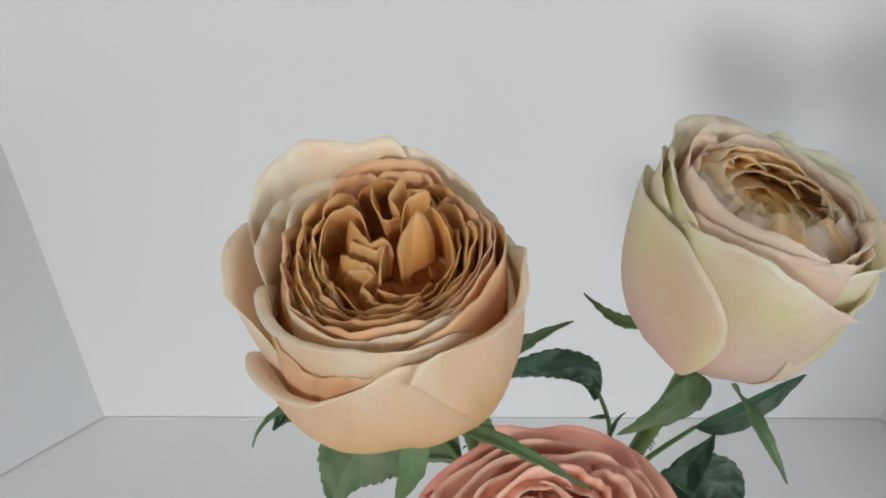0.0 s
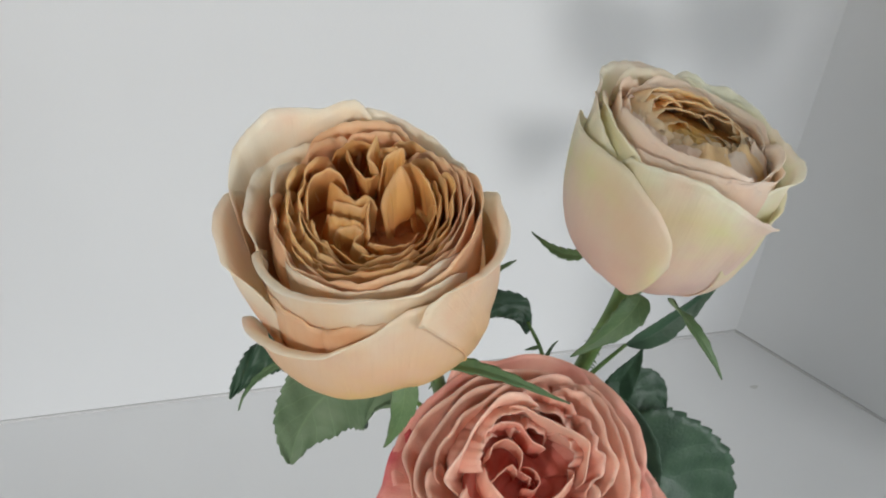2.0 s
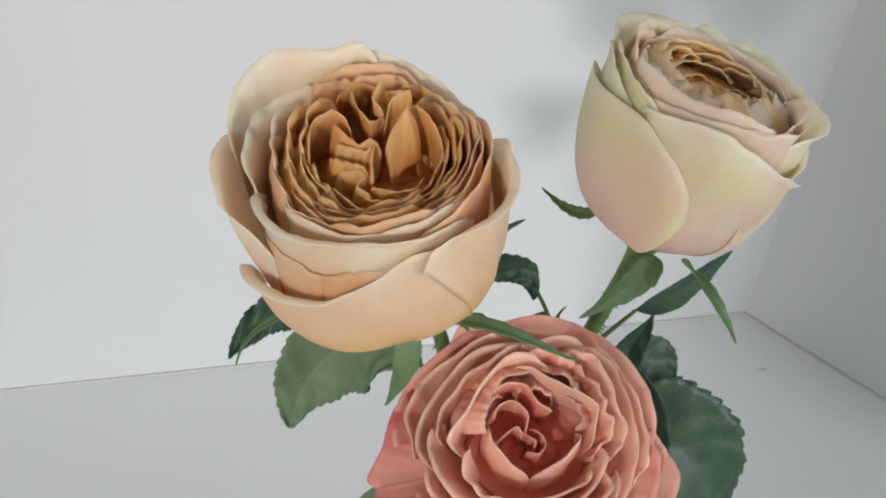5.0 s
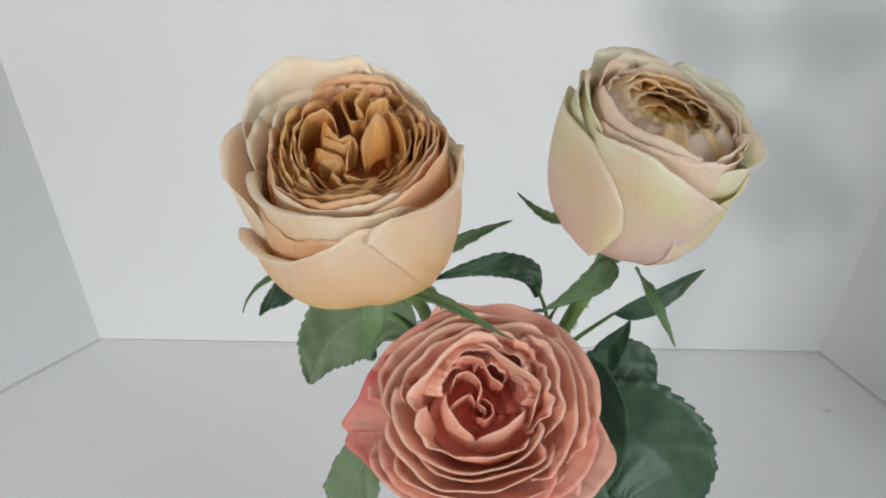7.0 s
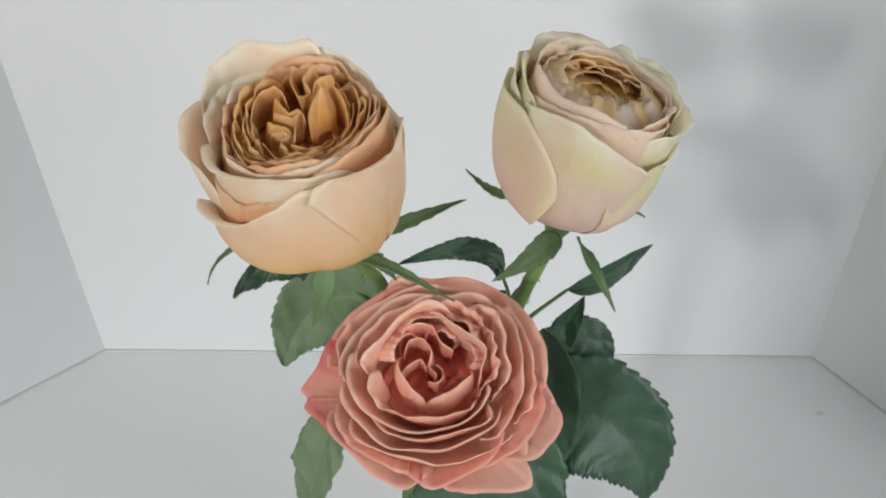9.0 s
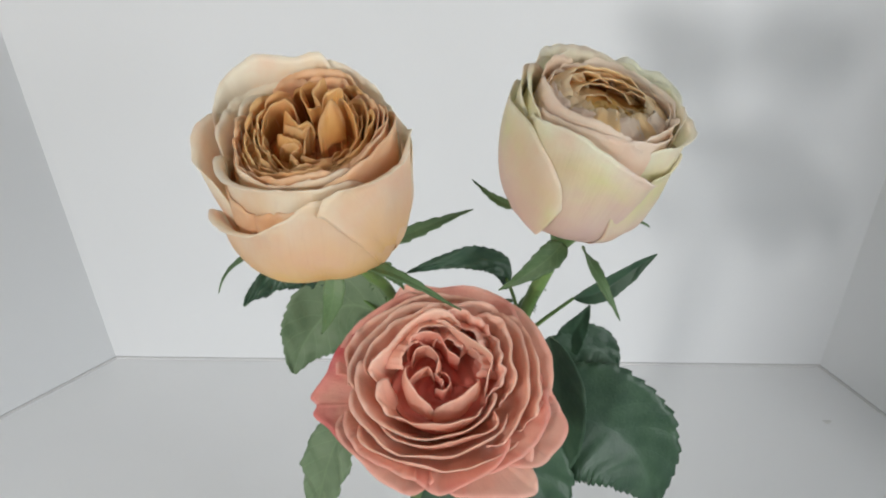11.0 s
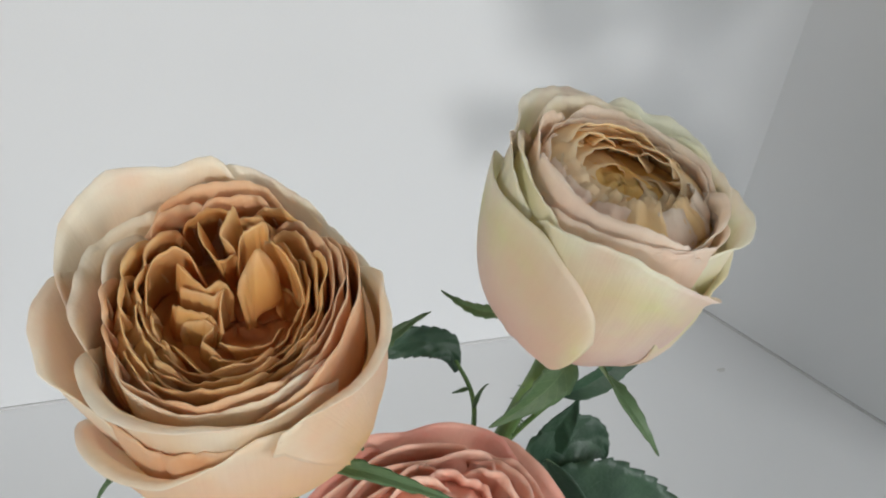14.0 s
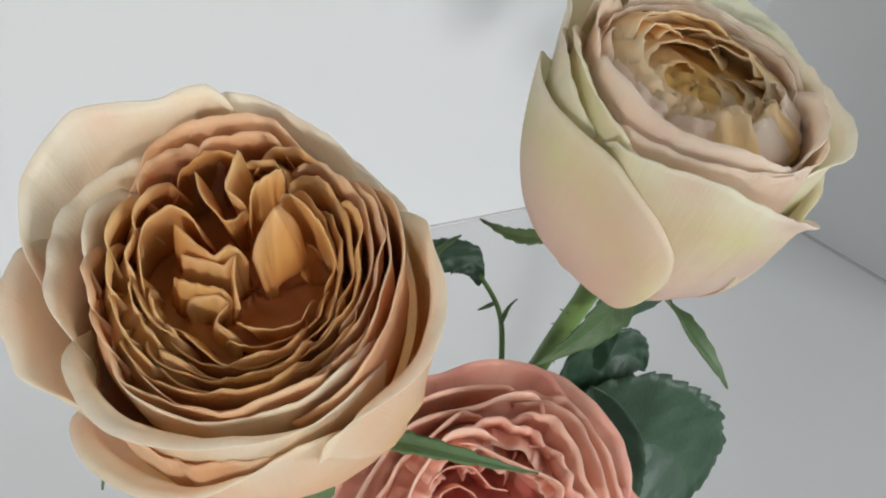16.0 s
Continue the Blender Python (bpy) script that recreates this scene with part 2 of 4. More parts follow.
def shell(name, grid, thick, materials, parent, uv):
    """A thin sheet with two sides and a rim, from a grid of points (rows along, columns across)."""
    g = np.asarray(grid, dtype=float)
    n, m = g.shape[:2]
    du, dv = np.gradient(g, axis=1), np.gradient(g, axis=0)
    nor = np.cross(du, dv)
    nor /= np.linalg.norm(nor, axis=2, keepdims=True) + 1e-12
    top, low = g + nor * thick / 2, g - nor * thick / 2
    verts = np.concatenate([top.reshape(-1, 3), low.reshape(-1, 3)])
    k = n * m
    faces, slots = [], []
    for i in range(n - 1):
        for j in range(m - 1):
            a = i * m + j
            faces.append((a, a + 1, a + m + 1, a + m))
            slots.append(0)
            faces.append((k + a, k + a + m, k + a + m + 1, k + a + 1))
            slots.append(min(1, len(materials) - 1))
    ring = [j for j in range(m)] + [i * m + m - 1 for i in range(1, n)] + [(n - 1) * m + j for j in range(m - 2, -1, -1)] + [i * m for i in range(n - 2, 0, -1)]
    for a, b in zip(ring, ring[1:] + ring[:1]):
        faces.append((b, a, k + a, k + b))
        slots.append(0)
    return mesh_object(name, verts, faces, materials, parent, np.concatenate([uv.reshape(-1, 2)] * 2), slots)


def wobble(x, seed, octaves=2):
    """Smooth wandering between -1 and 1 along x."""
    out = np.zeros_like(x, dtype=float)
    rng = random.Random(seed)
    for o in range(octaves):
        for _ in range(3):
            out += math.pow(0.55, o) * np.sin(x * rng.uniform(1.2, 3.4) * (2 ** o) + rng.uniform(0, 6.3)) / 3
    return out


def bezier(points, t):
    t = np.asarray(t)[..., None]
    p = [np.asarray(q, dtype=float) for q in points]
    while len(p) > 1:
        p = [a * (1 - t) + b * t for a, b in zip(p, p[1:])]
    return p[0]


def axis_frame(base, axis):
    """Local frame of a bloom: z along its axis, x near the world's x, front at -90 degrees."""
    z = Vector(axis).normalized()
    x = Vector((1, 0, 0))
    x = (x - z * x.dot(z)).normalized()
    y = z.cross(x)
    return np.array([x, y, z]).T, np.array(base)


MM = 0.001
petal_seed = [0]


def smooth_line(knots, count):
    """Values along a smooth curve that passes its knots, one column each."""
    k = np.asarray(knots, dtype=float)
    t = np.linspace(0, len(k) - 1, count)
    i = np.minimum(t.astype(int), len(k) - 2)
    f = (t - i)[:, None]
    ext = np.concatenate([[2 * k[0] - k[1]], k, [2 * k[-1] - k[-2]]])
    p0, p1, p2, p3 = ext[i], ext[i + 1], ext[i + 2], ext[i + 3]
    m1, m2 = (p2 - p0) * 0.42, (p3 - p1) * 0.42
    return (2 * f ** 3 - 3 * f ** 2 + 1) * p1 + (f ** 3 - 2 * f ** 2 + f) * m1 + (3 * f ** 2 - 2 * f ** 3) * p2 + (f ** 3 - f ** 2) * m2


def sheet(bloom, mat, rim, belly=34.0, start=0.0, low=0.42, pinch=0.45, spread=0.9, ruffle=0.55, notch=0.5, rows=26, cols=41, thick=0.3, off=(0.0, 0.0), foot=3.0, dent=0.6, seed=None):
    """One petal by its rim: bearing, radius and height of each knot, then how far and how sharply the lip turns out there."""
    thing, (R, base), tall = bloom
    petal_seed[0] += 1
    seed = seed if seed is not None else petal_seed[0]
    full = [(k + (0.0, 0.0))[:5] if len(k) < 5 else k for k in rim]
    phi, rad, top, lip, roll = smooth_line(full, cols).T
    u = np.linspace(-1, 1, cols)
    rad = rad + ruffle * wobble(u * 3.2, seed, 2)
    top = top + ruffle * 0.8 * wobble(u * 3.6 + 4, seed + 17, 2) + notch * wobble(u * 9.0, seed + 50, 3)
    mean = (phi[0] + phi[-1]) / 2
    v = np.linspace(0, 1, rows)
    pts = np.zeros((rows, cols, 3))
    for j in range(cols):
        turn = radians(80) - np.radians(max(roll[j], 0.0)) * (np.arange(14) + 0.5) / 14
        top[j] -= max(lip[j], 0.0) * max(0.0, np.cumsum(np.sin(turn)).max()) / 14
        rad[j] -= 0.12 * max(lip[j], 0.0) * np.cos(turn).sum() / 14
        h = top[j] - start
        prof = bezier([(foot, start), (belly * 0.98, start - 1.0), (0.55 * belly * 1.06 + 0.45 * max(rad[j], belly * 0.8), start + h * low * 1.5), (rad[j], top[j])], np.linspace(0, 1, 36))
        if lip[j] > 0.05:
            d = prof[-1] - prof[-2]
            ang = math.atan2(d[1], d[0]) - np.radians(roll[j]) * (np.arange(14) + 0.5) / 14
            prof = np.concatenate([prof, prof[-1] + np.cumsum(np.stack([np.cos(ang), np.sin(ang)], axis=1) * lip[j] / 14, axis=0)])
        seg = np.concatenate([[0], np.cumsum(np.linalg.norm(np.diff(prof, axis=0), axis=1))])
        r, z = np.interp(v, seg / seg[-1], prof[:, 0]), np.interp(v, seg / seg[-1], prof[:, 1])
        r = r + dent * wobble(u[j] * 2.2 + v * 3.0, seed + 9) * np.sin(np.pi * v) - 0.8 * abs(u[j]) ** 4
        a = np.radians(mean + (phi[j] - mean) * (pinch + (1 - pinch) * v ** spread))
        pts[:, j] = np.stack([r * np.cos(a) + off[0], r * np.sin(a) + off[1], z * tall], axis=1)
    U, V = np.meshgrid((u + 1) / 2, v)
    return shell("petal", pts * MM @ R.T + base, thick * MM, [mat], thing, np.stack([U, V], axis=2))


def scale_petal(bloom, mat, phi, half, rad, top, drop=7.0, lip=2.0, roll=45.0, lean=0.0, **more):
    """A broad rounded petal of an inner whorl."""
    knots = [(phi - half, rad - 1.2, top - drop + lean), (phi - half * 0.62, rad, top - drop * 0.2 + lean * 0.6, lip * 0.7, roll), (phi, rad + 0.4, top, lip, roll), (phi + half * 0.62, rad, top - drop * 0.25 - lean * 0.6, lip * 0.7, roll), (phi + half, rad - 1.2, top - drop - lean)]
    return sheet(bloom, mat, knots, **more)


def ribbon(bloom, mat, knots, depth=16.0, lean=2.5, ruffle=0.35, squeeze=0.9, thick=0.3, rows=14, cols=37, seed=None):
    """A folded inner petal: an upright wall under a winding edge; lean: how far its edge leans to one side."""
    thing, (R, base), tall = bloom
    petal_seed[0] += 1
    seed = seed if seed is not None else petal_seed[0]
    edge = smooth_line(knots, cols)
    u, v = np.linspace(-1, 1, cols), np.linspace(0, 1, rows)
    edge[:, 2] += ruffle * wobble(u * 7.0, seed, 3) - 3.0 * np.abs(u) ** 8
    way = np.gradient(edge[:, :2], axis=0)
    way /= np.linalg.norm(way, axis=1, keepdims=True) + 1e-9
    side = np.stack([way[:, 1], -way[:, 0]], axis=1)
    middle = edge[:, :2].mean(axis=0)
    pts = np.zeros((rows, cols, 3))
    for i, h in enumerate(v):
        foot = middle + (edge[:, :2] - middle) * (squeeze + (1 - squeeze) * h)
        pts[i, :, :2] = foot - side * lean * (1 - h ** 1.7) * 0.8 + side * 0.5 * np.sin(h * 3.1) * wobble(u * 4.0, seed + 3)[:, None]
        pts[i, :, 2] = (edge[:, 2] - depth * (1 - h)) * tall
    U, V = np.meshgrid((u + 1) / 2, v)
    return shell("petal", pts * MM @ R.T + base, thick * MM, [mat], thing, np.stack([U, 0.25 + 0.75 * V], axis=2))


def cushion(bloom, mat, rad, top, fall, off=(0.0, 0.0)):
    """The packed petal bases at the bottom of a bloom's heart, a low uneven dome."""
    thing, (R, base), tall = bloom
    u, v = np.linspace(0, 2 * math.pi, 49), np.linspace(0.02, 1, 14)
    U, V = np.meshgrid(u, v)
    z = top - fall * V ** 2 + 1.2 * np.sin(V * 21.0 + 2.0 * np.sin(U * 3)) * (1 - V * 0.4)
    pts = np.stack([V * rad * np.cos(U) + off[0], V * rad * np.sin(U) + off[1], z * tall], axis=2)
    return shell("heart", pts * MM @ R.T + base, 0.6 * MM, [mat], thing, np.stack([U / (2 * math.pi), V * 0.5], axis=2))


def tube(name, points, radii, material, parent, sides=14, steps=40, knobs=0.0, seed=3):
    """A round stalk along a smooth line through its guide points."""
    pts = [Vector(p) for p in points]
    line, rad = [], []
    for i in range(len(pts) - 1):
        p0, p1, p2, p3 = pts[max(i - 1, 0)], pts[i], pts[i + 1], pts[min(i + 2, len(pts) - 1)]
        n = max(4, steps // (len(pts) - 1))
        for j in range(n + (i == len(pts) - 2)):
            t = j / n
            line.append(0.5 * (2 * p1 + (p2 - p0) * t + (2 * p0 - 5 * p1 + 4 * p2 - p3) * t * t + (3 * p1 - p0 - 3 * p2 + p3) * t ** 3))
            rad.append(radii[i] * (1 - t) + radii[i + 1] * t)
    verts, faces, uvs = [], [], []
    ref = Vector((0.3, 1, 0.2))
    for i, p in enumerate(line):
        d = (line[min(i + 1, len(line) - 1)] - line[max(i - 1, 0)]).normalized()
        x = (ref - d * ref.dot(d)).normalized()
        y = d.cross(x)
        for s in range(sides):
            a = 2 * math.pi * s / sides
            r = rad[i] * (1 + knobs * noise.noise(Vector((math.cos(a) * 2, math.sin(a) * 2, i * 0.35 + seed))))
            verts.append(p + (x * math.cos(a) + y * math.sin(a)) * r)
            uvs.append((s / sides, i / len(line)))
    for i in range(len(line) - 1):
        for s in range(sides):
            t = (s + 1) % sides
            faces.append((i * sides + s, i * sides + t, (i + 1) * sides + t, (i + 1) * sides + s))
    faces.append(tuple(range(sides - 1, -1, -1)))
    faces.append(tuple((len(line) - 1) * sides + s for s in range(sides)))
    return mesh_object(name, verts, faces, [material], parent, uvs)


def blade(name, points, width, face, parent, materials, teeth=20, tooth=0.055, fold_up=0.25, curl=0.0, twist=0.0, wave=0.06, shape=0.85, widest=0.8, thick=0.4, rows=None, cols=15, droop=0.0, seed=1, edge_roll=0.0):
    """A leaf or sepal along a bent midrib; face: the way its upper side looks."""
    rows = rows or max(28, teeth * 4 + 1)
    s = np.linspace(0, 1, rows)
    mid = bezier(points, s)
    tan = np.gradient(mid, axis=0)
    tan /= np.linalg.norm(tan, axis=1, keepdims=True)
    f = np.asarray(face, dtype=float)
    nor = f[None, :] - tan * (tan @ f)[:, None]
    nor /= np.linalg.norm(nor, axis=1, keepdims=True)
    side = np.cross(tan, nor)
    if twist:
        a = radians(twist) * s[:, None]
        nor, side = nor * np.cos(a) + side * np.sin(a), side * np.cos(a) - nor * np.sin(a)
    w = width * np.sin(np.pi * np.clip(s, 0, 1) ** widest) ** shape
    w = np.maximum(w, width * 0.012)
    rng = random.Random(seed)
    saw = (s * teeth) % 1.0
    jag = np.where(saw < 0.72, saw / 0.72, (1 - saw) / 0.28)
    u = np.linspace(-1, 1, cols)
    U, S = np.meshgrid(u, s)
    lobes = 1 + 0.05 * wobble(S * 9 + np.sign(U) * 4, seed)
    reach = U * (w[:, None] * lobes * (1 + tooth * (jag[:, None] - 0.5) * np.abs(U) ** 6))
    forward = tooth * width * 0.9 * jag[:, None] * np.abs(U) ** 6 * (S > 0.02)
    lift = fold_up * np.abs(reach) + curl * width * np.abs(U) ** 3 * (w[:, None] / width) - edge_roll * width * np.maximum(0, np.abs(U) - 0.75) ** 1.2
    lift = lift + wave * width * wobble(S * 10 + U * 2, seed + 3) * np.abs(U) ** 0.7 + wave * 0.15 * width * np.sin(S * 38 + np.abs(U) * 5) * (1 - np.abs(U)) * np.abs(U) * 4
    pts = mid[:, None, :] + side[:, None, :] * reach[..., None] + nor[:, None, :] * lift[..., None] + tan[:, None, :] * forward[..., None]
    uv = np.stack([(U + 1) / 2, S], axis=2)
    return shell(name, pts, thick * MM, materials, parent, uv)


def prickles(thing, top, bottom, radius, count, seed):
    """Tiny sharp bristles along a stalk between two points."""
    rng = random.Random(seed)
    a, b = Vector(top), Vector(bottom)
    d = (b - a).normalized()
    x = d.cross(Vector((0, 1, 0))).normalized()
    y = d.cross(x)
    for i in range(count):
        p = a.lerp(b, (i + rng.uniform(0.1, 0.9)) / count)
        q = rng.uniform(0, 2 * math.pi)
        n = x * math.cos(q) + y * math.sin(q)
        tube("prickle", [p + n * radius * 0.8, p + n * (radius + 0.0006) - d * 0.0001, p + n * (radius + 0.0013) + d * 0.0004], [0.00045, 0.00028, 0.00006], SEPAL, thing, sides=5, steps=6)


def leaf(points, width, face, parent, stalk=None, pale=False, **more):
    ob = blade("leaf", points, width, face, parent, [LEAF_BACK, LEAF_TOP] if pale else [LEAF_TOP, LEAF_BACK], **more)
    if stalk:
        tube("leaf_stalk", stalk, [0.0011] * (len(stalk) - 1) + [0.0008], STEM, ob, sides=8, steps=16)
    return ob


def sepal(points, width, face, parent, **more):
    args = dict(teeth=6, tooth=0.28, fold_up=0.3, shape=0.9, widest=0.5, rows=40, cols=9, thick=0.6)
    args.update(more)
    return blade("sepal", points, width, face, parent, [SEPAL, SEPAL_IN], **args)


def rose(foot, label, group="cut roses"):
    ob = new("rose")
    ob.location = foot
    tagged(ob, label, "flower", group)
    return ob


def settle(thing):
    """Keeps the parts, built in world places, where they are under their thing."""
    shift = Matrix.Translation(thing.location).inverted()
    for child in thing.children:
        child.matrix_parent_inverse = shift


# ---- the white niche: a back wall with two splayed sides on a white board ----
LEFT, RIGHT, BACK, TOP = -0.176, 0.599, 0.766, 0.85


def side_panel(name, corner, way, length, thick, z0, z1, material, inset=0.0):
    """An upright panel that runs from a corner of the back wall towards the viewer."""
    d = Vector((*way, 0)).normalized()
    n = Vector((-d.y, d.x, 0))
    if n.y < 0:
        n = -n
    c = Vector((*corner, 0)) - n * inset
    bm = bmesh.new()
    vs = [bm.verts.new((p.x, p.y, z)) for z in (z0, z1) for p in (c, c + d * length, c + d * length + n * thick, c + n * thick)]
    for f in ((3, 2, 1, 0), (4, 5, 6, 7), (0, 1, 5, 4), (1, 2, 6, 5), (2, 3, 7, 6), (3, 0, 4, 7)):
        bm.faces.new([vs[k] for k in f])
    bmesh.ops.recalc_face_normals(bm, faces=bm.faces)
    me = bpy.data.meshes.new(name)
    bm.to_mesh(me)
    bm.free()
    me.materials.append(material)
    return new(name, me)


L_WAY, R_WAY = (-0.094, -0.090), (0.110, -0.165)
tagged(box("floor", (-0.85, 0.02, -0.03), (1.25, BACK + 0.02, 0.0), BOARD, bevel=0.002), "smooth white board floor of the niche", "floor", kind="structure")
tagged(box("wall_back", (LEFT, BACK, 0.0035), (RIGHT, BACK + 0.02, TOP), WALL), "plain white back wall of the niche", "wall", kind="structure")
tagged(side_panel("wall_left", (LEFT, BACK), L_WAY, 0.42, 0.02, 0.0035, TOP, WALL), "plain white splayed side wall of the niche", "wall", kind="structure")
tagged(side_panel("wall_right", (RIGHT, BACK), R_WAY, 0.42, 0.02, 0.0035, TOP, WALL), "plain white splayed side wall of the niche", "wall", kind="structure")
tagged(box("trim_back", (LEFT, BACK - 0.0008, 0.0), (RIGHT, BACK + 0.004, 0.003), GAP), "thin grey joint between wall and floor", "trim", kind="structure")
tagged(side_panel("trim_left", (LEFT, BACK), L_WAY, 0.42, 0.004, 0.0, 0.003, GAP, 0.0008), "thin grey joint between wall and floor", "trim", kind="structure")
tagged(side_panel("trim_right", (RIGHT, BACK), R_WAY, 0.42, 0.004, 0.0, 0.003, GAP, 0.0008), "thin grey joint between wall and floor", "trim", kind="structure")
spot = bmesh.new()
bmesh.ops.create_uvsphere(spot, u_segments=14, v_segments=8, radius=1)
for v in spot.verts:
    a = math.atan2(v.co.y, v.co.x)
    v.co = Vector((0.5845 + v.co.x * 0.0042 * (1 + 0.3 * math.sin(3 * a)), 0.6884 + v.co.y * 0.003 * (1 + 0.25 * math.cos(2 * a)), max(0.0, v.co.z * 0.0006)))
spot_mesh = bpy.data.meshes.new("floor_mark")
spot.to_mesh(spot_mesh)
spot.free()
spot_mesh.materials.append(painted("grey_mark", (0.62, 0.62, 0.60), 0.8, 0.2, 0.2))
tagged(new("floor_mark", spot_mesh), "small grey speck on the white board", "speck")

# ---- an unseen plain room, added to bounce and bound the light ----
X0, X1, Y0, Y1, Z0, Z1 = -2.0, 2.0, -1.65, 1.3, -0.75, 1.85
tagged(box("room_floor", (X0, Y0, Z0 - 0.1), (X1, Y1, Z0), DARK_WOOD), "plain floor of the unseen added room", "floor", kind="structure")
tagged(box("ceiling", (X0, Y0, Z1), (X1, Y1, Z1 + 0.1), ROOM), "unseen white ceiling, added to bounce light", "ceiling", kind="structure")
tagged(box("wall_west", (X0 - 0.1, Y0, Z0), (X0, Y1, Z1), ROOM), "unseen white wall, added to bounce light", "wall", kind="structure")
east = new("wall_east")
tagged(east, "unseen white wall added round a window opening", "wall", kind="structure")
for lo, hi in (((X1, Y0, Z0), (X1 + 0.1, -1.6, Z1)), ((X1, -0.6, Z0), (X1 + 0.1, Y1, Z1)), ((X1, -1.6, Z0), (X1 + 0.1, -0.6, 0.25)), ((X1, -1.6, 1.55), (X1 + 0.1, -0.6, Z1))):
    box("wall_panel", lo, hi, ROOM, east)
tagged(box("wall_north", (X0 - 0.1, Y1, Z0), (X1 + 0.1, Y1 + 0.1, Z1), ROOM), "unseen white wall, added to bounce light", "wall", kind="structure")
south = new("sun_cut_wall_south")
tagged(south, "unseen white wall with two openings, added to cut the sun beam", "wall", kind="structure")
# unseen wall; its pier edge at x -0.88 fades the sun towards the right
WZ0, WZ1 = 0.35, 1.78
for lo, hi in (((X0 - 0.1, Y0 - 0.1, Z0), (-1.85, Y0, Z1)), ((-0.88, Y0 - 0.1, Z0), (0.2, Y0, Z1)), ((1.8, Y0 - 0.1, Z0), (X1 + 0.1, Y0, Z1)), ((-1.85, Y0 - 0.1, Z0), (-0.88, Y0, WZ0)), ((-1.85, Y0 - 0.1, WZ1), (-0.88, Y0, Z1)), ((0.2, Y0 - 0.1, Z0), (1.8, Y0, WZ0)), ((0.2, Y0 - 0.1, WZ1), (1.8, Y0, Z1))):
    box("wall_panel", lo, hi, ROOM, south)
tagged(box("cabinet", (-0.86, 0.01, Z0), (1.26, BACK + 0.03, -0.03), ROOM, bevel=0.002), "plain white cabinet that carries the niche", "cabinet")

# ---- peach rose ----
peach = rose((0.206, 0.398, 0.0), "open peach garden rose with caramel quartered centre")
P = (peach, axis_frame((0.1665, 0.3645, 0.4735), (0.0, 0.0, 1.0)), 1.0)
# guard petals, from the tall ones at the back round to the rolled one in front
sheet(P, PEACH_OUTER, [(174, 39, 44), (162, 43, 57, 2, 30), (148, 45, 66, 2, 30), (138, 45, 70, 1, 20), (129, 44, 73, 0.3, 10), (110, 37.5, 71, 1.5, 30), (92, 35, 73.5, 0.4, 10), (80, 32, 63)], 35, seed=3)
sheet(P, PEACH_OUTER, [(104, 34, 58), (94, 36, 69, 1, 20), (78, 35, 68.5, 2, 35), (58, 32, 66, 3, 35), (38, 30.5, 63, 3, 30), (15, 31, 60.5, 2, 30), (-10, 31, 50)], 34, seed=6)
sheet(P, PEACH_OUTER, [(146, 38, 48), (157, 42.5, 56.5, 2, 35), (169, 44.5, 58.5, 3.5, 35), (182, 44.5, 56, 4, 35), (194, 43, 51, 3.5, 40), (203, 38, 44, 2, 30), (210, 35.5, 34)], 35, seed=8)
sheet(P, PEACH_OUTER, [(-81, 39.5, 47, 2.0, 90), (-77, 39, 54.5, 1.5, 70), (-66, 38, 56.5, 3.5, 95), (-44, 37.5, 56.5, 6, 105), (-22, 37, 56.5, 6, 85), (-5, 35.5, 59, 3.5, 45), (8, 35.5, 56.5, 3, 50), (26, 35, 48)], 38.6, pinch=0.0, spread=1.7, ruffle=0.4, dent=0.9, seed=11)
sheet(P, PEACH_OUTER, [(182, 36, 16), (187, 39, 26, 5, 50), (200, 39.5, 30, 8, 85), (220, 37.8, 31.5, 9, 105), (242, 36.5, 36, 7, 105), (262, 36, 45, 2.0, 70), (280, 37.5, 53.5, 0.6, 20), (296, 37.5, 48), (318, 36.5, 42), (334, 36, 34)], 36.2, pinch=0.7, ruffle=0.4, cols=53, dent=0.9, seed=4)
sheet(P, PEACH_OUTER, [(-40, 35.5, 34), (-12, 36, 44, 1, 30), (18, 36, 50, 2, 40), (45, 35.5, 54, 3, 40), (75, 35.5, 56, 3, 40), (105, 36, 54, 3, 40), (130, 36, 46)], 36, seed=13)
# broad front petal whose pale rim turns outwards, and the walls beneath it
sheet(P, PEACH_OUTER, [(180, 33, 47), (192, 35, 52, 4, 70), (208, 35, 52, 6.5, 95), (226, 34.5, 52.5, 7.5, 105), (244, 34, 54, 6.5, 100), (262, 34.8, 56, 4.5, 85), (280, 35.5, 57, 2.5, 60), (298, 34.5, 56.5, 1, 40), (314, 33, 51)], 34, start=4, pinch=0.6, ruffle=0.3, notch=0.3, cols=51, seed=17)
sheet(P, PEACH_MID, [(184, 33, 42), (205, 35, 42), (228, 35, 42), (246, 34.5, 40)], 35, start=3, pinch=0.7, seed=19)
sheet(P, PEACH_MID, [(222, 34.2, 38), (244, 34.8, 43), (268, 35.2, 47), (292, 35.6, 46)], 34.8, start=3, pinch=0.7, seed=20)
# second whorl: left, back and right
sheet(P, PEACH_OUTER, [(114, 30, 58), (124, 31.5, 65, 2, 40), (146, 35.5, 62, 5, 50), (162, 36, 59.5, 6, 50), (178, 35.5, 56, 6, 50), (194, 34, 49)], 34, start=6, seed=23)
sheet(P, PEACH_MID, [(50, 27, 60), (70, 30, 67, 2, 30), (95, 31, 68.5, 2, 30), (118, 30.5, 66, 2, 30), (138, 30, 58)], 31, start=8, seed=24)
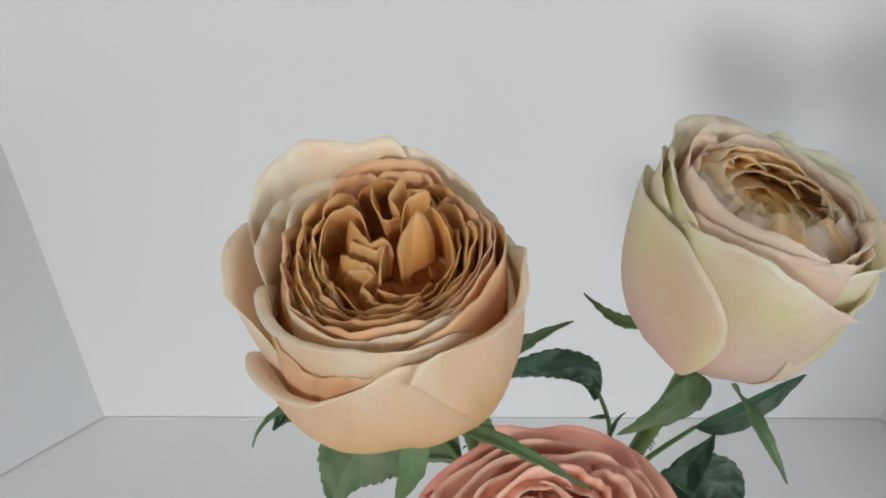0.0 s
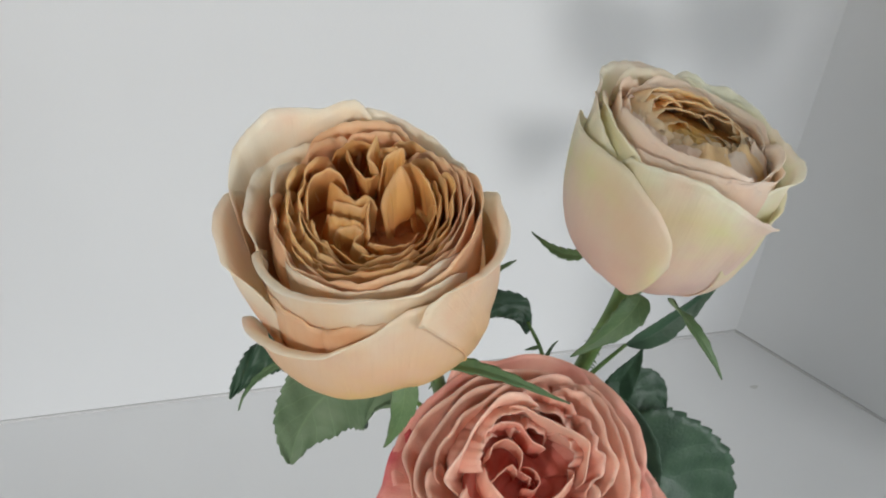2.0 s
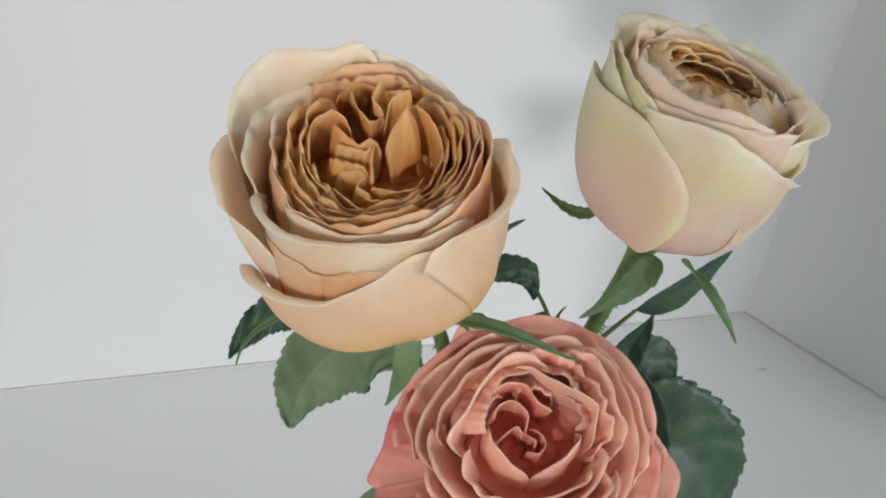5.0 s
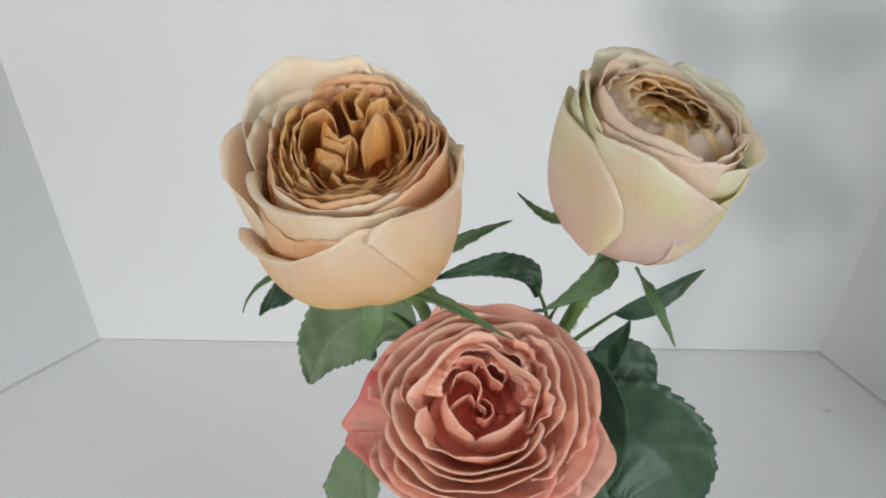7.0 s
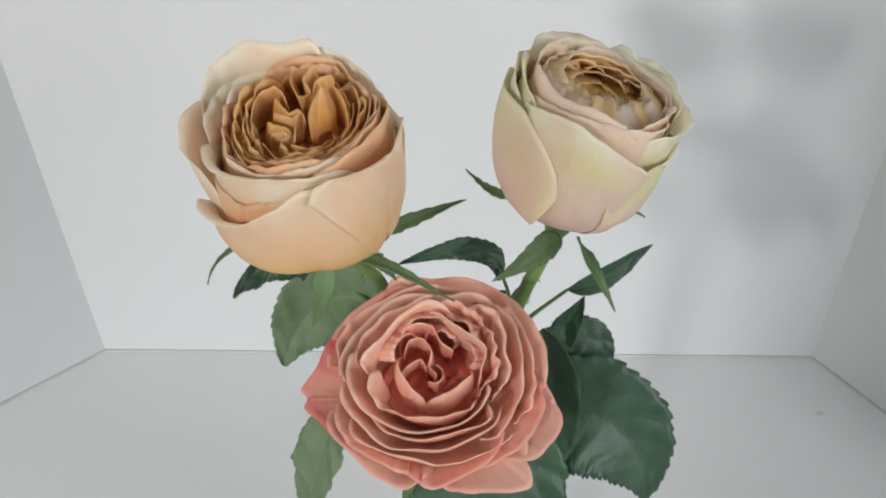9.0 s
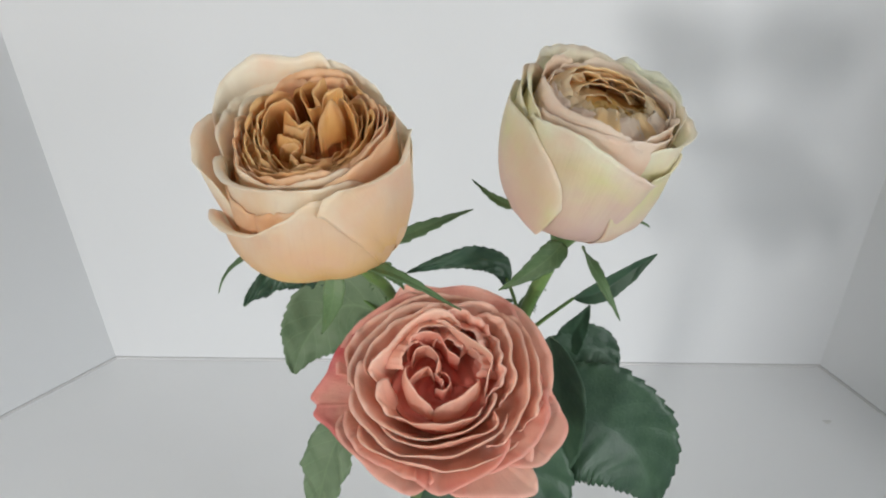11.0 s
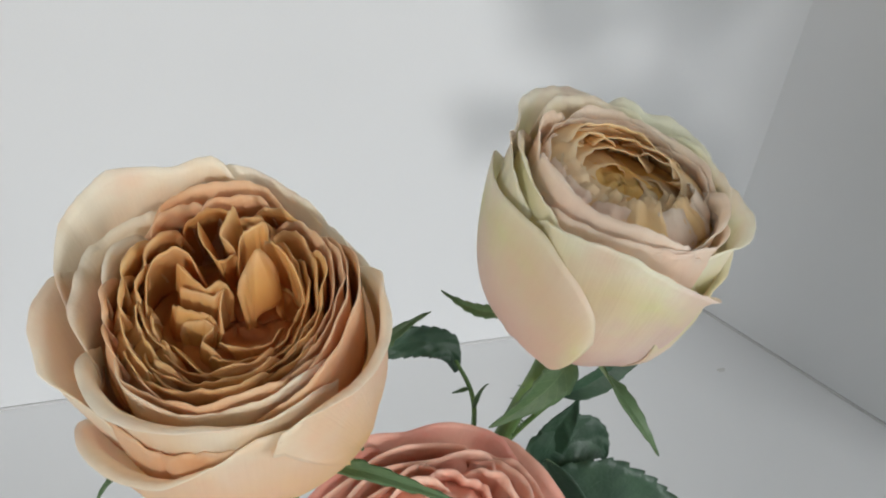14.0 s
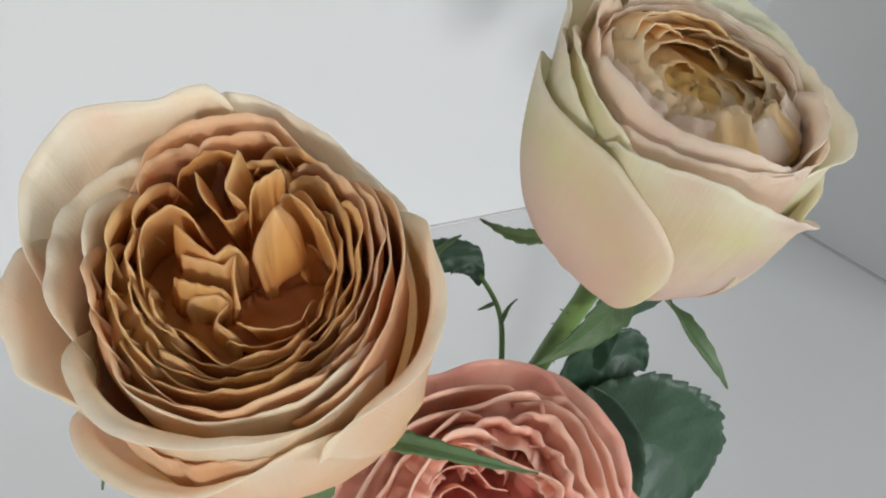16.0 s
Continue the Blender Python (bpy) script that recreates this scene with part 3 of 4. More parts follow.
sheet(P, PEACH_MID, [(38, 28, 58), (14, 30, 62.5, 1.5, 30), (-10, 30.5, 63, 1.5, 40), (-32, 30.5, 62, 2, 40), (-50, 32, 61, 2, 50), (-68, 33, 58, 1, 30), (-84, 33, 52)], 32, start=6, seed=26)
sheet(P, PEACH_MID, [(44, 26, 59), (20, 27.5, 63.5, 1, 30), (-8, 28, 64, 1.5, 30), (-34, 28.2, 62.5, 1.5, 40), (-58, 29.5, 59, 1, 30), (-80, 30, 54)], 30, start=10, seed=27)
# front crescents, pressed close and rising towards one side
for k, (rad, z, first, last, m) in enumerate(((31.0, 55.0, 198, 318, PEACH_OUTER), (29.6, 55.5, 190, 300, PEACH_MID), (28.2, 54.5, 200, 325, PEACH_MID), (26.4, 54.8, 186, 290, PEACH_CORE), (24.8, 53.8, 205, 330, PEACH_CORE), (23.0, 54.2, 190, 300, PEACH_CORE), (21.2, 53.0, 212, 335, PEACH_CORE), (19.2, 53.5, 196, 305, PEACH_CORE))):
    span = last - first
    sheet(P, m, [(first, rad - 1.5, z - 5), (first + span * 0.18, rad, z, 1.6, 50), (first + span * 0.42, rad, z - 0.4, 2.0, 50), (first + span * 0.66, rad, z + 2.0, 1.6, 45), (first + span * 0.86, rad - 0.3, z + 4.5, 1.0, 40), (last, rad - 1.5, z + 1)], rad, start=16 + k, ruffle=0.7, notch=0.7, rows=18, cols=35)
# tall crescents on the other side of the heart
for k, (rad, z, first, last) in enumerate(((26.0, 63.5, -66, 40), (24.0, 64.0, -50, 62), (22.2, 63.0, -64, 30), (20.4, 63.5, -44, 62), (18.4, 61.0, -58, 34), (16.6, 62.0, -34, 60))):
    span = last - first
    sheet(P, PEACH_MID if k < 2 else PEACH_CORE, [(first, rad - 0.5, z - 9), (first + span * 0.25, rad, z - 3.5, 2.0, 50), (first + span * 0.55, rad, z, 2.2, 50), (first + span * 0.8, rad - 0.3, z + 1.5, 1.8, 45), (last, rad - 1.5, z - 4)], rad, start=30, ruffle=0.7, notch=0.6, rows=18, cols=31)
# scale-like petals on the golden side
for a, half, rad, z, m in ((150, 24, 30.0, 63.5, PEACH_OUTER), (172, 20, 28.8, 60.5, PEACH_MID), (192, 20, 28.8, 57.0, PEACH_MID), (150, 22, 25.5, 64.5, PEACH_CORE), (170, 19, 25.0, 61.5, PEACH_CORE), (190, 18, 25.3, 58.0, PEACH_CORE), (208, 18, 25.3, 56.0, PEACH_CORE), (136, 22, 22.6, 65.5, PEACH_CORE), (160, 20, 22.0, 62.0, PEACH_CORE), (182, 18, 22.2, 58.5, PEACH_CORE), (202, 18, 22.0, 56.0, PEACH_CORE), (224, 17, 22.5, 55.0, PEACH_CORE), (212, 16, 19.0, 55.0, PEACH_CORE), (190, 18, 19.4, 57.0, PEACH_CORE)):
    scale_petal(P, m, a, half, rad, z, drop=9.0, lip=3.4, roll=65, start=30, ruffle=0.3, notch=0.25, rows=18, cols=25)
# frills against the back petals
for a, half, rad, z in ((116, 24, 27.0, 66.5), (84, 26, 26.5, 67.0), (54, 24, 24.5, 66.0), (100, 22, 23.5, 66.0), (72, 20, 20.5, 66.0)):
    scale_petal(P, PEACH_CORE if rad < 26 else PEACH_MID, a, half, rad, z, drop=7.0, lip=2.8, roll=50, start=32, ruffle=0.7, notch=0.5, rows=18, cols=25)
# quartered heart: an arch, winding folds, a tall tongue, frills behind it and shells in front
cushion(P, PEACH_CORE, 27.0, 48.0, 4.0)
for knots, deep, lean in (
        ([(-19.5, -2, 57), (-19.2, 3.5, 60.5), (-18, 9, 63), (-13.5, 12, 65), (-9.5, 11.0, 64.5), (-7, 7.5, 61)], 17, 4.0),
        ([(-12.5, 11.5, 60), (-11.5, 9.5, 62), (-8.8, 5.8, 61), (-5.5, 2.2, 60), (-2.4, 3.4, 61), (0.6, 1.4, 60)], 13, -3.0),
        ([(-12, 6, 57), (-11.2, 4.6, 59), (-7.2, 2.2, 59), (-4, 0.4, 59), (-1.5, 1.4, 60), (-2.6, -2.4, 58), (-2.5, -6.3, 56)], 11, -2.5),
        ([(-14.5, 3, 55), (-13, 0.6, 57), (-9.6, -1.5, 57), (-6, -3.2, 57), (-3.7, -4.6, 56.5)], 10, -3.0),
        ([(-13, -3, 54), (-10.4, -2.9, 55), (-6.4, -4.2, 56), (-4.6, -6, 55), (-7.2, -9.1, 54.5), (-3.1, -13.4, 54)], 9, -2.0),
        ([(-6.5, 19, 66), (-6.0, 16.5, 68), (-5.6, 11.7, 67), (-1.6, 6.2, 64.5), (2.8, 8.4, 66)], 15, 3.5),
        ([(3.2, 18.5, 71), (2.2, 16.2, 71.5), (-0.8, 10.8, 69), (2.2, 8.6, 67)], 16, 2.0),
        ([(10.5, 12.5, 70), (8.6, 11.2, 70.5), (4.7, 10.2, 69), (3.0, 7.8, 67)], 16, -2.0),
        ([(-4.0, -9.0, 54.5), (-1.8, -12.0, 55), (3.2, -13.7, 55), (8.1, -13.8, 56), (11.5, -9.5, 58)], 9, 2.5),
        ([(-6.5, -12, 53.5), (-1.5, -16.0, 54), (5.2, -16.5, 55), (11.5, -14.5, 57), (14.5, -9, 59.5)], 9, 2.5),
        ([(-15.5, -7.5, 55.5), (-11.5, -13.0, 54.5), (-7.4, -18.0, 53.5), (-1.7, -20.2, 53.5), (5.9, -19.0, 54.5), (13.2, -15.5, 57), (16, -9.5, 60)], 10, 3.0),
        ([(-18.5, -11, 55), (-12.8, -18.5, 54), (-4.5, -22.5, 53.5), (3.5, -22.3, 54.5), (12.2, -19.0, 57), (16.5, -14, 59)], 10, 3.0),
        ([(-21.5, 6, 58), (-21, -1, 58), (-18.5, -7.5, 56), (-14, -11.5, 55)], 12, 4.0)):
    ribbon(P, PEACH_CORE, knots, deep, lean)
# the tongue: a broad leaf folded along its ridge
ribbon(P, PEACH_CORE, [(1.5, 1.0, 61), (4.4, 1.8, 66), (7.2, 1.8, 70.8), (8.6, 3.4, 69), (11.5, 4.0, 63.5)], 16, -5.5, ruffle=0.1, squeeze=0.95, seed=77)
ribbon(P, PEACH_CORE, [(9.0, 8.0, 69.0), (12.5, 5.0, 68.0), (15.5, 0.5, 65), (17, -5, 61)], 16, 2.0)

tube("stem", [(0.1712, 0.3728, 0.4678), (0.1803, 0.3763, 0.4537), (0.1903, 0.3821, 0.4290), (0.1960, 0.3845, 0.3507), (0.206, 0.398, 0.0)], [0.0045, 0.0028, 0.0027, 0.0028, 0.0032], STEM, peach, knobs=0.08)
tube("calyx", [(0.1719, 0.3728, 0.4606), (0.1712, 0.3728, 0.4668), (0.1705, 0.3706, 0.4732)], [0.0035, 0.006, 0.008], STEM, peach, sides=18, steps=16)
sepal([(0.1828, 0.3797, 0.4679), (0.1974, 0.3924, 0.4610), (0.2100, 0.4086, 0.4592), (0.2256, 0.4119, 0.4626)], 0.0036, (0.36, -0.42, 0.82), peach, seed=2)
sepal([(0.1808, 0.3485, 0.4809), (0.1949, 0.3404, 0.4872), (0.2063, 0.3353, 0.4810), (0.2217, 0.3314, 0.4734)], 0.0024, (0.26, -0.42, 0.83), peach, seed=5)
sepal([(0.1713, 0.3476, 0.4772), (0.1724, 0.3420, 0.4714), (0.1689, 0.3410, 0.4612), (0.1642, 0.3420, 0.4499)], 0.0044, (0.06, -0.98, 0.23), peach, seed=7, tooth=0.05)
sepal([(0.1429, 0.3598, 0.4794), (0.1322, 0.3620, 0.4755), (0.1215, 0.3629, 0.4675), (0.1179, 0.3616, 0.4543)], 0.0014, (-0.55, -0.38, 0.66), peach, seed=9)
sepal([(0.1845, 0.3664, 0.4689), (0.1907, 0.3643, 0.4647), (0.1943, 0.3681, 0.4580), (0.1960, 0.3697, 0.4505)], 0.003, (0.64, -0.55, 0.22), peach, seed=12)
leaf([(0.1841, 0.3971, 0.4022), (0.1607, 0.4324, 0.4054), (0.1340, 0.4234, 0.3761), (0.1282, 0.4139, 0.3511)], 0.021, (0.21, -0.80, 0.56), peach, seed=3, wave=0.10, teeth=18, pale=True)
leaf([(0.1643, 0.4222, 0.4028), (0.1415, 0.4379, 0.4190), (0.1207, 0.4309, 0.4101), (0.1074, 0.4167, 0.3972)], 0.010, (0.16, -0.42, 0.93), peach, seed=8, curl=-0.5, tooth=0.1, wave=0.3, stalk=[(0.1911, 0.3842, 0.4028), (0.1788, 0.4045, 0.4047), (0.1643, 0.4222, 0.4028)])

# ---- cream rose ----
cream = rose((0.228, 0.404, 0.0), "half-open cream rose with green-tinged outer petals")
C = (cream, axis_frame((0.2605, 0.3880, 0.4740), (0.24, 0.10, 0.96)), 1.035)
# guard petals: a tall pointed one, a broad one across the front with a turned corner, then round the flower
sheet(C, CREAM_OUTER, [(112, 33, 34), (132, 35.5, 44), (145, 36, 48.5), (162, 34, 47.5), (188, 32.5, 48), (216, 31.5, 47), (238, 33, 41), (253, 34, 32), (259, 33, 22)], 33.0, pinch=0.45, spread=0.7, ruffle=0.2, notch=0.25, seed=21)
sheet(C, CREAM_BLUSH, [(196, 27, 40), (207, 28, 47.5, 3, 80), (224, 31, 51, 3, 80), (243, 33, 52.5, 2.5, 70), (260, 34.5, 52.5, 2, 70), (278, 36, 48.5, 2, 60), (294, 37, 44, 3, 50), (306, 39, 40.5, 7, 55), (320, 36, 33)], 33.5, pinch=0.7, ruffle=0.5, cols=53, seed=22)
sheet(C, CREAM_OUTER, [(288, 34, 34), (305, 37, 39, 2, 60), (325, 38, 43, 3, 60), (345, 37, 46, 3, 60), (370, 35, 44)], 36.5, seed=25)
sheet(C, CREAM_OUTER, [(290, 32, 42), (305, 32.5, 49, 1, 40), (320, 37.5, 54, 5, 70), (338, 38, 55.5, 5, 70), (358, 37.5, 56, 4, 60), (378, 37, 55, 3, 50), (395, 35, 47)], 34.5, seed=28)
sheet(C, CREAM_OUTER, [(5, 34, 50), (20, 38.5, 58, 3, 60), (38, 40.5, 60.5, 3, 60), (56, 41, 61, 3, 60), (72, 41, 60.5, 3, 60), (88, 37, 50)], 34, seed=29)
sheet(C, CREAM_OUTER, [(66, 36, 50), (80, 41, 59.5, 3, 60), (95, 43, 60.5, 4, 70), (110, 41, 60, 4, 70), (124, 37, 59.5, 3, 60), (138, 33, 57), (155, 31.5, 48)], 34, seed=31)
sheet(C, CREAM_OUTER, [(128, 31, 48), (146, 32, 56.5, 3, 60), (166, 30.5, 56, 2.5, 60), (186, 29, 51, 1.5, 50), (206, 28, 44)], 32.5, start=4, seed=32)
# second whorl: broad smooth walls, one with a pale turned edge
sheet(C, CREAM_OUTER, [(126, 30, 52), (146, 29, 57.5, 4, 80), (172, 27, 56, 5, 85), (198, 26.5, 53, 4, 80), (222, 28.5, 50, 1.5, 50), (240, 30, 45)], 31, start=6, seed=33)
sheet(C, CREAM_MID, [(176, 24, 44), (200, 24.5, 50, 1, 40), (232, 27, 53, 1, 40), (262, 30, 54.5, 1.5, 50), (288, 32.5, 53, 1.5, 50), (308, 33, 47)], 31.5, start=8, seed=34)
sheet(C, CREAM_MID, [(255, 28, 49), (275, 31, 54.5, 1.5, 50), (300, 33, 54, 2, 60), (325, 33, 54.5, 2, 60), (350, 32, 52)], 32.5, start=8, seed=35)
sheet(C, CREAM_OUTER, [(335, 33, 48), (352, 34.5, 57, 2, 60), (375, 35.5, 59, 2.5, 60), (400, 36, 59.5, 2.5, 60), (420, 35, 52)], 34, start=8, seed=36)
sheet(C, CREAM_OUTER, [(40, 34, 52), (60, 36.5, 60, 2, 50), (85, 38, 61, 2.5, 60), (108, 35, 60.5, 2, 60), (128, 31, 54)], 33, start=8, seed=37)
sheet(C, CREAM_MID, [(146, 25, 51), (164, 22.5, 57), (192, 20.5, 57.5, 0.8, 30), (220, 22, 56.5, 1, 30), (246, 24.5, 56.5, 1, 30), (266, 28, 57.5, 1.5, 50), (284, 31.5, 55.5, 1, 40), (302, 32, 49)], 30, start=10, ruffle=0.3, cols=47, seed=38)
sheet(C, CREAM_MID, [(96, 30, 54), (114, 28.5, 60.5, 2, 60), (138, 26, 60, 2, 60), (160, 23.5, 57.5, 1, 50), (182, 22.5, 51)], 29, start=10, seed=39)
sheet(C, CREAM_MID, [(290, 30, 49), (308, 31, 56, 2.5, 60), (330, 31, 57.5, 3.5, 70), (352, 31.5, 57, 2.5, 60), (372, 31, 50)], 31, start=12, seed=40)
sheet(C, CREAM_MID, [(345, 32, 50), (368, 33, 58, 1.5, 50), (395, 33.5, 59, 1.5, 50), (425, 34, 60, 1.5, 50), (450, 33, 60, 1.5, 50), (470, 30, 53)], 33, start=12, seed=41)
cushion(C, CREAM_CORE, 29.0, 51.0, 2.5, off=(5.0, 4.0))
# inner whorl, set a little off the axis
for a, half, rad, top, m in ((70, 44, 27.5, 58.5, CREAM_MID), (20, 40, 26.5, 57.0, CREAM_MID), (112, 40, 26.0, 58.5, CREAM_MID), (150, 34, 24.0, 57.5, CREAM_MID), (185, 30, 22.0, 56.5, CREAM_MID), (90, 46, 23.5, 57.5, CREAM_CORE), (40, 40, 23.0, 56.0, CREAM_CORE), (136, 34, 21.5, 57.0, CREAM_CORE), (168, 30, 20.0, 56.5, CREAM_CORE), (205, 26, 19.5, 55.5, CREAM_CORE)):
    scale_petal(C, m, a, half, rad, top, drop=5.0, lip=1.8, roll=50, start=30, ruffle=0.5, notch=0.4, rows=18, cols=31, off=(4.5, 3.0))
# golden heart: a bowl of wide smooth petals, small frills in front
for a, rad, top, half in ((95, 16.5, 58.0, 60), (55, 14.5, 56.0, 55), (135, 14.5, 56.5, 55), (90, 12.0, 53.5, 60), (170, 15.0, 55.5, 48), (15, 14.5, 54.5, 48), (200, 11.0, 52.0, 60), (-25, 11.0, 51.0, 60), (120, 8.0, 51.0, 70), (0, 6.5, 50.0, 70), (240, 6.0, 49.5, 70)):
    scale_petal(C, CREAM_CORE, a, half, rad * 1.22, top + 3.0, drop=4.0, lip=2.2, roll=45, start=47, ruffle=0.5, notch=0.35, rows=16, cols=25, off=(5.0, 4.0))
for i in range(11):
    a = -160 + 15 * i + random.uniform(-4, 4)
    rad = (21.0, 18.0, 15.0)[i % 3] + random.uniform(-0.6, 0.6)
    scale_petal(C, CREAM_CORE if i % 3 else CREAM_MID, a, 22 + random.uniform(-3, 5), rad, 56.5 + random.uniform(-1.0, 1.5), drop=3.5, lip=2.4, roll=60, start=44, ruffle=0.6, notch=0.5, rows=14, cols=19, off=(4.0, 2.5))

tube("stem", [(0.2659, 0.3923, 0.4656), (0.2599, 0.3914, 0.4462), (0.2494, 0.3895, 0.4167), (0.2341, 0.3884, 0.3489), (0.228, 0.404, 0.0)], [0.005, 0.0033, 0.0032, 0.0033, 0.0036], STEM, cream, knobs=0.08)
tube("calyx", [(0.2640, 0.3926, 0.4584), (0.2659, 0.3922, 0.4646), (0.2677, 0.3917, 0.4707)], [0.004, 0.0065, 0.008], STEM, cream, sides=18, steps=16)
sepal([(0.2465, 0.3963, 0.4764), (0.2392, 0.3968, 0.4746), (0.2332, 0.3969, 0.4800), (0.2254, 0.3962, 0.4897)], 0.0022, (-0.14, -0.55, 0.75), cream, seed=31)
sepal([(0.2636, 0.3789, 0.4689), (0.2586, 0.3722, 0.4655), (0.2501, 0.3711, 0.4586), (0.2372, 0.3717, 0.4487)], 0.0056, (-0.45, -0.81, 0.19), cream, seed=32, tooth=0.12)
sepal([(0.2713, 0.3733, 0.4711), (0.2740, 0.3610, 0.4720), (0.2793, 0.3526, 0.4663), (0.2862, 0.3499, 0.4518)], 0.0032, (0.55, -0.76, 0.14), cream, seed=33, tooth=0.12)
sepal([(0.2782, 0.3972, 0.4668), (0.2902, 0.4028, 0.4638), (0.2983, 0.4053, 0.4643), (0.3054, 0.4042, 0.4589)], 0.0025, (0.35, -0.21, 0.91), cream, seed=34)
leaf([(0.2430, 0.4396, 0.3903), (0.2450, 0.4444, 0.4135), (0.2219, 0.4477, 0.4100), (0.1900, 0.4407, 0.4000)], 0.0065, (0.12, -0.69, 0.71), cream, seed=41, curl=-0.3, tooth=0.12, wave=0.26, teeth=14, stalk=[(0.2381, 0.3928, 0.3743), (0.2483, 0.4253, 0.3847), (0.2430, 0.4396, 0.3983)])
leaf([(0.2738, 0.4004, 0.4190), (0.2872, 0.4010, 0.4184), (0.2971, 0.4028, 0.4334), (0.3109, 0.4043, 0.4431)], 0.0052, (0.36, -0.68, 0.64), cream, seed=42, fold_up=0.5, teeth=12, stalk=[(0.2443, 0.3896, 0.3951), (0.2569, 0.3963, 0.4054), (0.2738, 0.4004, 0.4190)])

# ---- coral rose ----
coral = rose((0.216, 0.388, 0.0), "fully open coral pink rose with layered petals")
K = (coral, axis_frame((0.2120, 0.3440, 0.4105), (0.03, -0.32, 0.95)), 1.0)
# spread guard petals, one with red tips
for m, rim in (
        (CORAL_TIP, [(148, 43, 16), (160, 45.5, 16), (174, 48, 12), (184, 53.5, 9), (188, 51.5, 8.5), (193, 53, 8), (203, 48, 9), (224, 44, 9)]),
        (CORAL_OUTER, [(196, 43, 8), (206, 46, 10), (228, 44, 10), (248, 45.5, 9), (258, 45, 9), (268, 40, 11)]),
        (CORAL_OUTER, [(253, 40, 10), (263, 42.5, 12), (272, 44, 10), (292, 41.5, 12.5), (312, 39.5, 15), (322, 37, 14)]),
        (CORAL_OUTER, [(274, 42, 5), (284, 45.5, 7.5), (297, 49.5, 6), (312, 56.5, 5.5), (317, 54, 7), (321, 48, 8), (330, 44, 9)]),
        (CORAL_OUTER, [(312, 43, 8), (323, 51, 8), (330, 53, 8), (342, 54.5, 8), (352, 50, 10.5), (358, 46, 13.5), (370, 42, 14)]),
        (CORAL_OUTER, [(348, 42, 12), (357, 45, 14), (374, 47.5, 18), (391, 46.5, 20), (408, 47, 20), (422, 44, 18)]),
        (CORAL_OUTER, [(398, 43, 18), (411, 46, 20), (431, 44.5, 22), (451, 42, 22), (466, 43, 24), (474, 44.5, 24.5), (484, 40, 20)]),
        (CORAL_OUTER, [(104, 38, 20), (112, 41, 23), (130, 41.5, 21.5), (148, 43.5, 18), (162, 46, 15), (174, 44, 12)]),
        (CORAL_OUTER, [(196, 41, 11), (215, 43, 13), (240, 41, 13.5), (258, 41, 12)]),
        (CORAL_OUTER, [(296, 41, 12), (318, 44, 13), (340, 46, 13.5), (360, 44, 14)])):
    sheet(K, m, [k + (2.0, 35) for k in rim], 30, low=0.36, pinch=0.6, ruffle=0.5, notch=0.4, dent=0.3, cols=47)
# overlapping whorls that close in on the bowl
for m, rim in (
        (CORAL_MID, [(206, 38, 10), (222, 40, 14), (246, 37, 14.8), (272, 36.5, 14), (302, 39, 14.5), (324, 40, 12)]),
        (CORAL_MID, [(330, 39, 12), (344, 41, 15), (360, 41, 18), (386, 42, 20.5), (402, 41, 22), (420, 39, 20)]),
        (CORAL_MID, [(56, 38, 20), (70, 37.5, 24.5), (90, 36, 25.5), (124, 37.5, 24.5), (150, 40, 20.5), (166, 41, 17), (182, 40, 13)]),
        (CORAL_MID, [(180, 34, 16), (188, 36, 19.5), (204, 38, 18), (224, 36, 17), (255, 32.5, 16.8), (285, 32, 17), (318, 33.5, 20), (334, 32, 17)]),
        (CORAL_MID, [(306, 34, 13), (317, 36, 17), (336, 36.5, 18.5), (362, 36.5, 22), (386, 37, 24), (407, 37, 26.5), (422, 35, 23)]),
        (CORAL_MID, [(44, 36, 23), (54, 36, 27), (77, 32, 29), (110, 31, 29), (133, 33, 27), (159, 35.5, 23), (185, 36, 20), (196, 35, 16)]),
        (CORAL_MID, [(212, 32, 15), (226, 31.5, 18.3), (250, 29, 18.6), (288, 28.5, 19), (318, 29.5, 21.5), (330, 28, 19)]),
        (CORAL_MID, [(78, 28, 27), (90, 28.5, 30.5), (112, 27.5, 31), (142, 28, 29.5), (164, 31, 26), (180, 31, 22)]),
        (CORAL_MID, [(164, 31, 20), (173, 33, 24), (189, 34, 23), (208, 33, 21.2), (232, 28, 20.8), (272, 25.8, 20.8), (307, 25.5, 23), (333, 25.5, 26), (344, 24, 23)]),
        (CORAL_MID, [(334, 28, 22), (344, 29, 26), (366, 30, 29), (394, 31.5, 31), (410, 31.5, 31), (424, 29, 27)]),
        (CORAL_MID, [(184, 22, 23), (192, 24, 27), (205, 27, 26), (220, 26.5, 24), (241, 22.5, 23), (279, 21.5, 23), (310, 23, 24.5), (324, 22, 22)]),
        (CORAL_MID, [(192, 28, 24), (181, 28, 28), (169, 24.5, 30.5), (146, 22, 32), (114, 23, 33), (92, 24, 34), (78, 23, 33.5), (66, 22, 29)]),
        (CORAL_CORE, [(30, 25, 27), (44, 26, 31.5), (62, 26, 32.5), (84, 25.5, 32), (100, 24, 28)]),
        (CORAL_CORE, [(330, 22, 22), (346, 24, 27.5), (366, 25, 30), (388, 25.5, 31.5), (406, 24, 28)])):
    sheet(K, m, [k + ((2.4, 50) if 0 < i < len(rim) - 1 else (0.4, 20)) for i, k in enumerate(rim)], max(20.0, min(k[1] for k in rim) - 1), start=2 if m is CORAL_MID else 6, low=0.4, pinch=0.65, ruffle=1.2, notch=0.7, dent=0.8, cols=47)
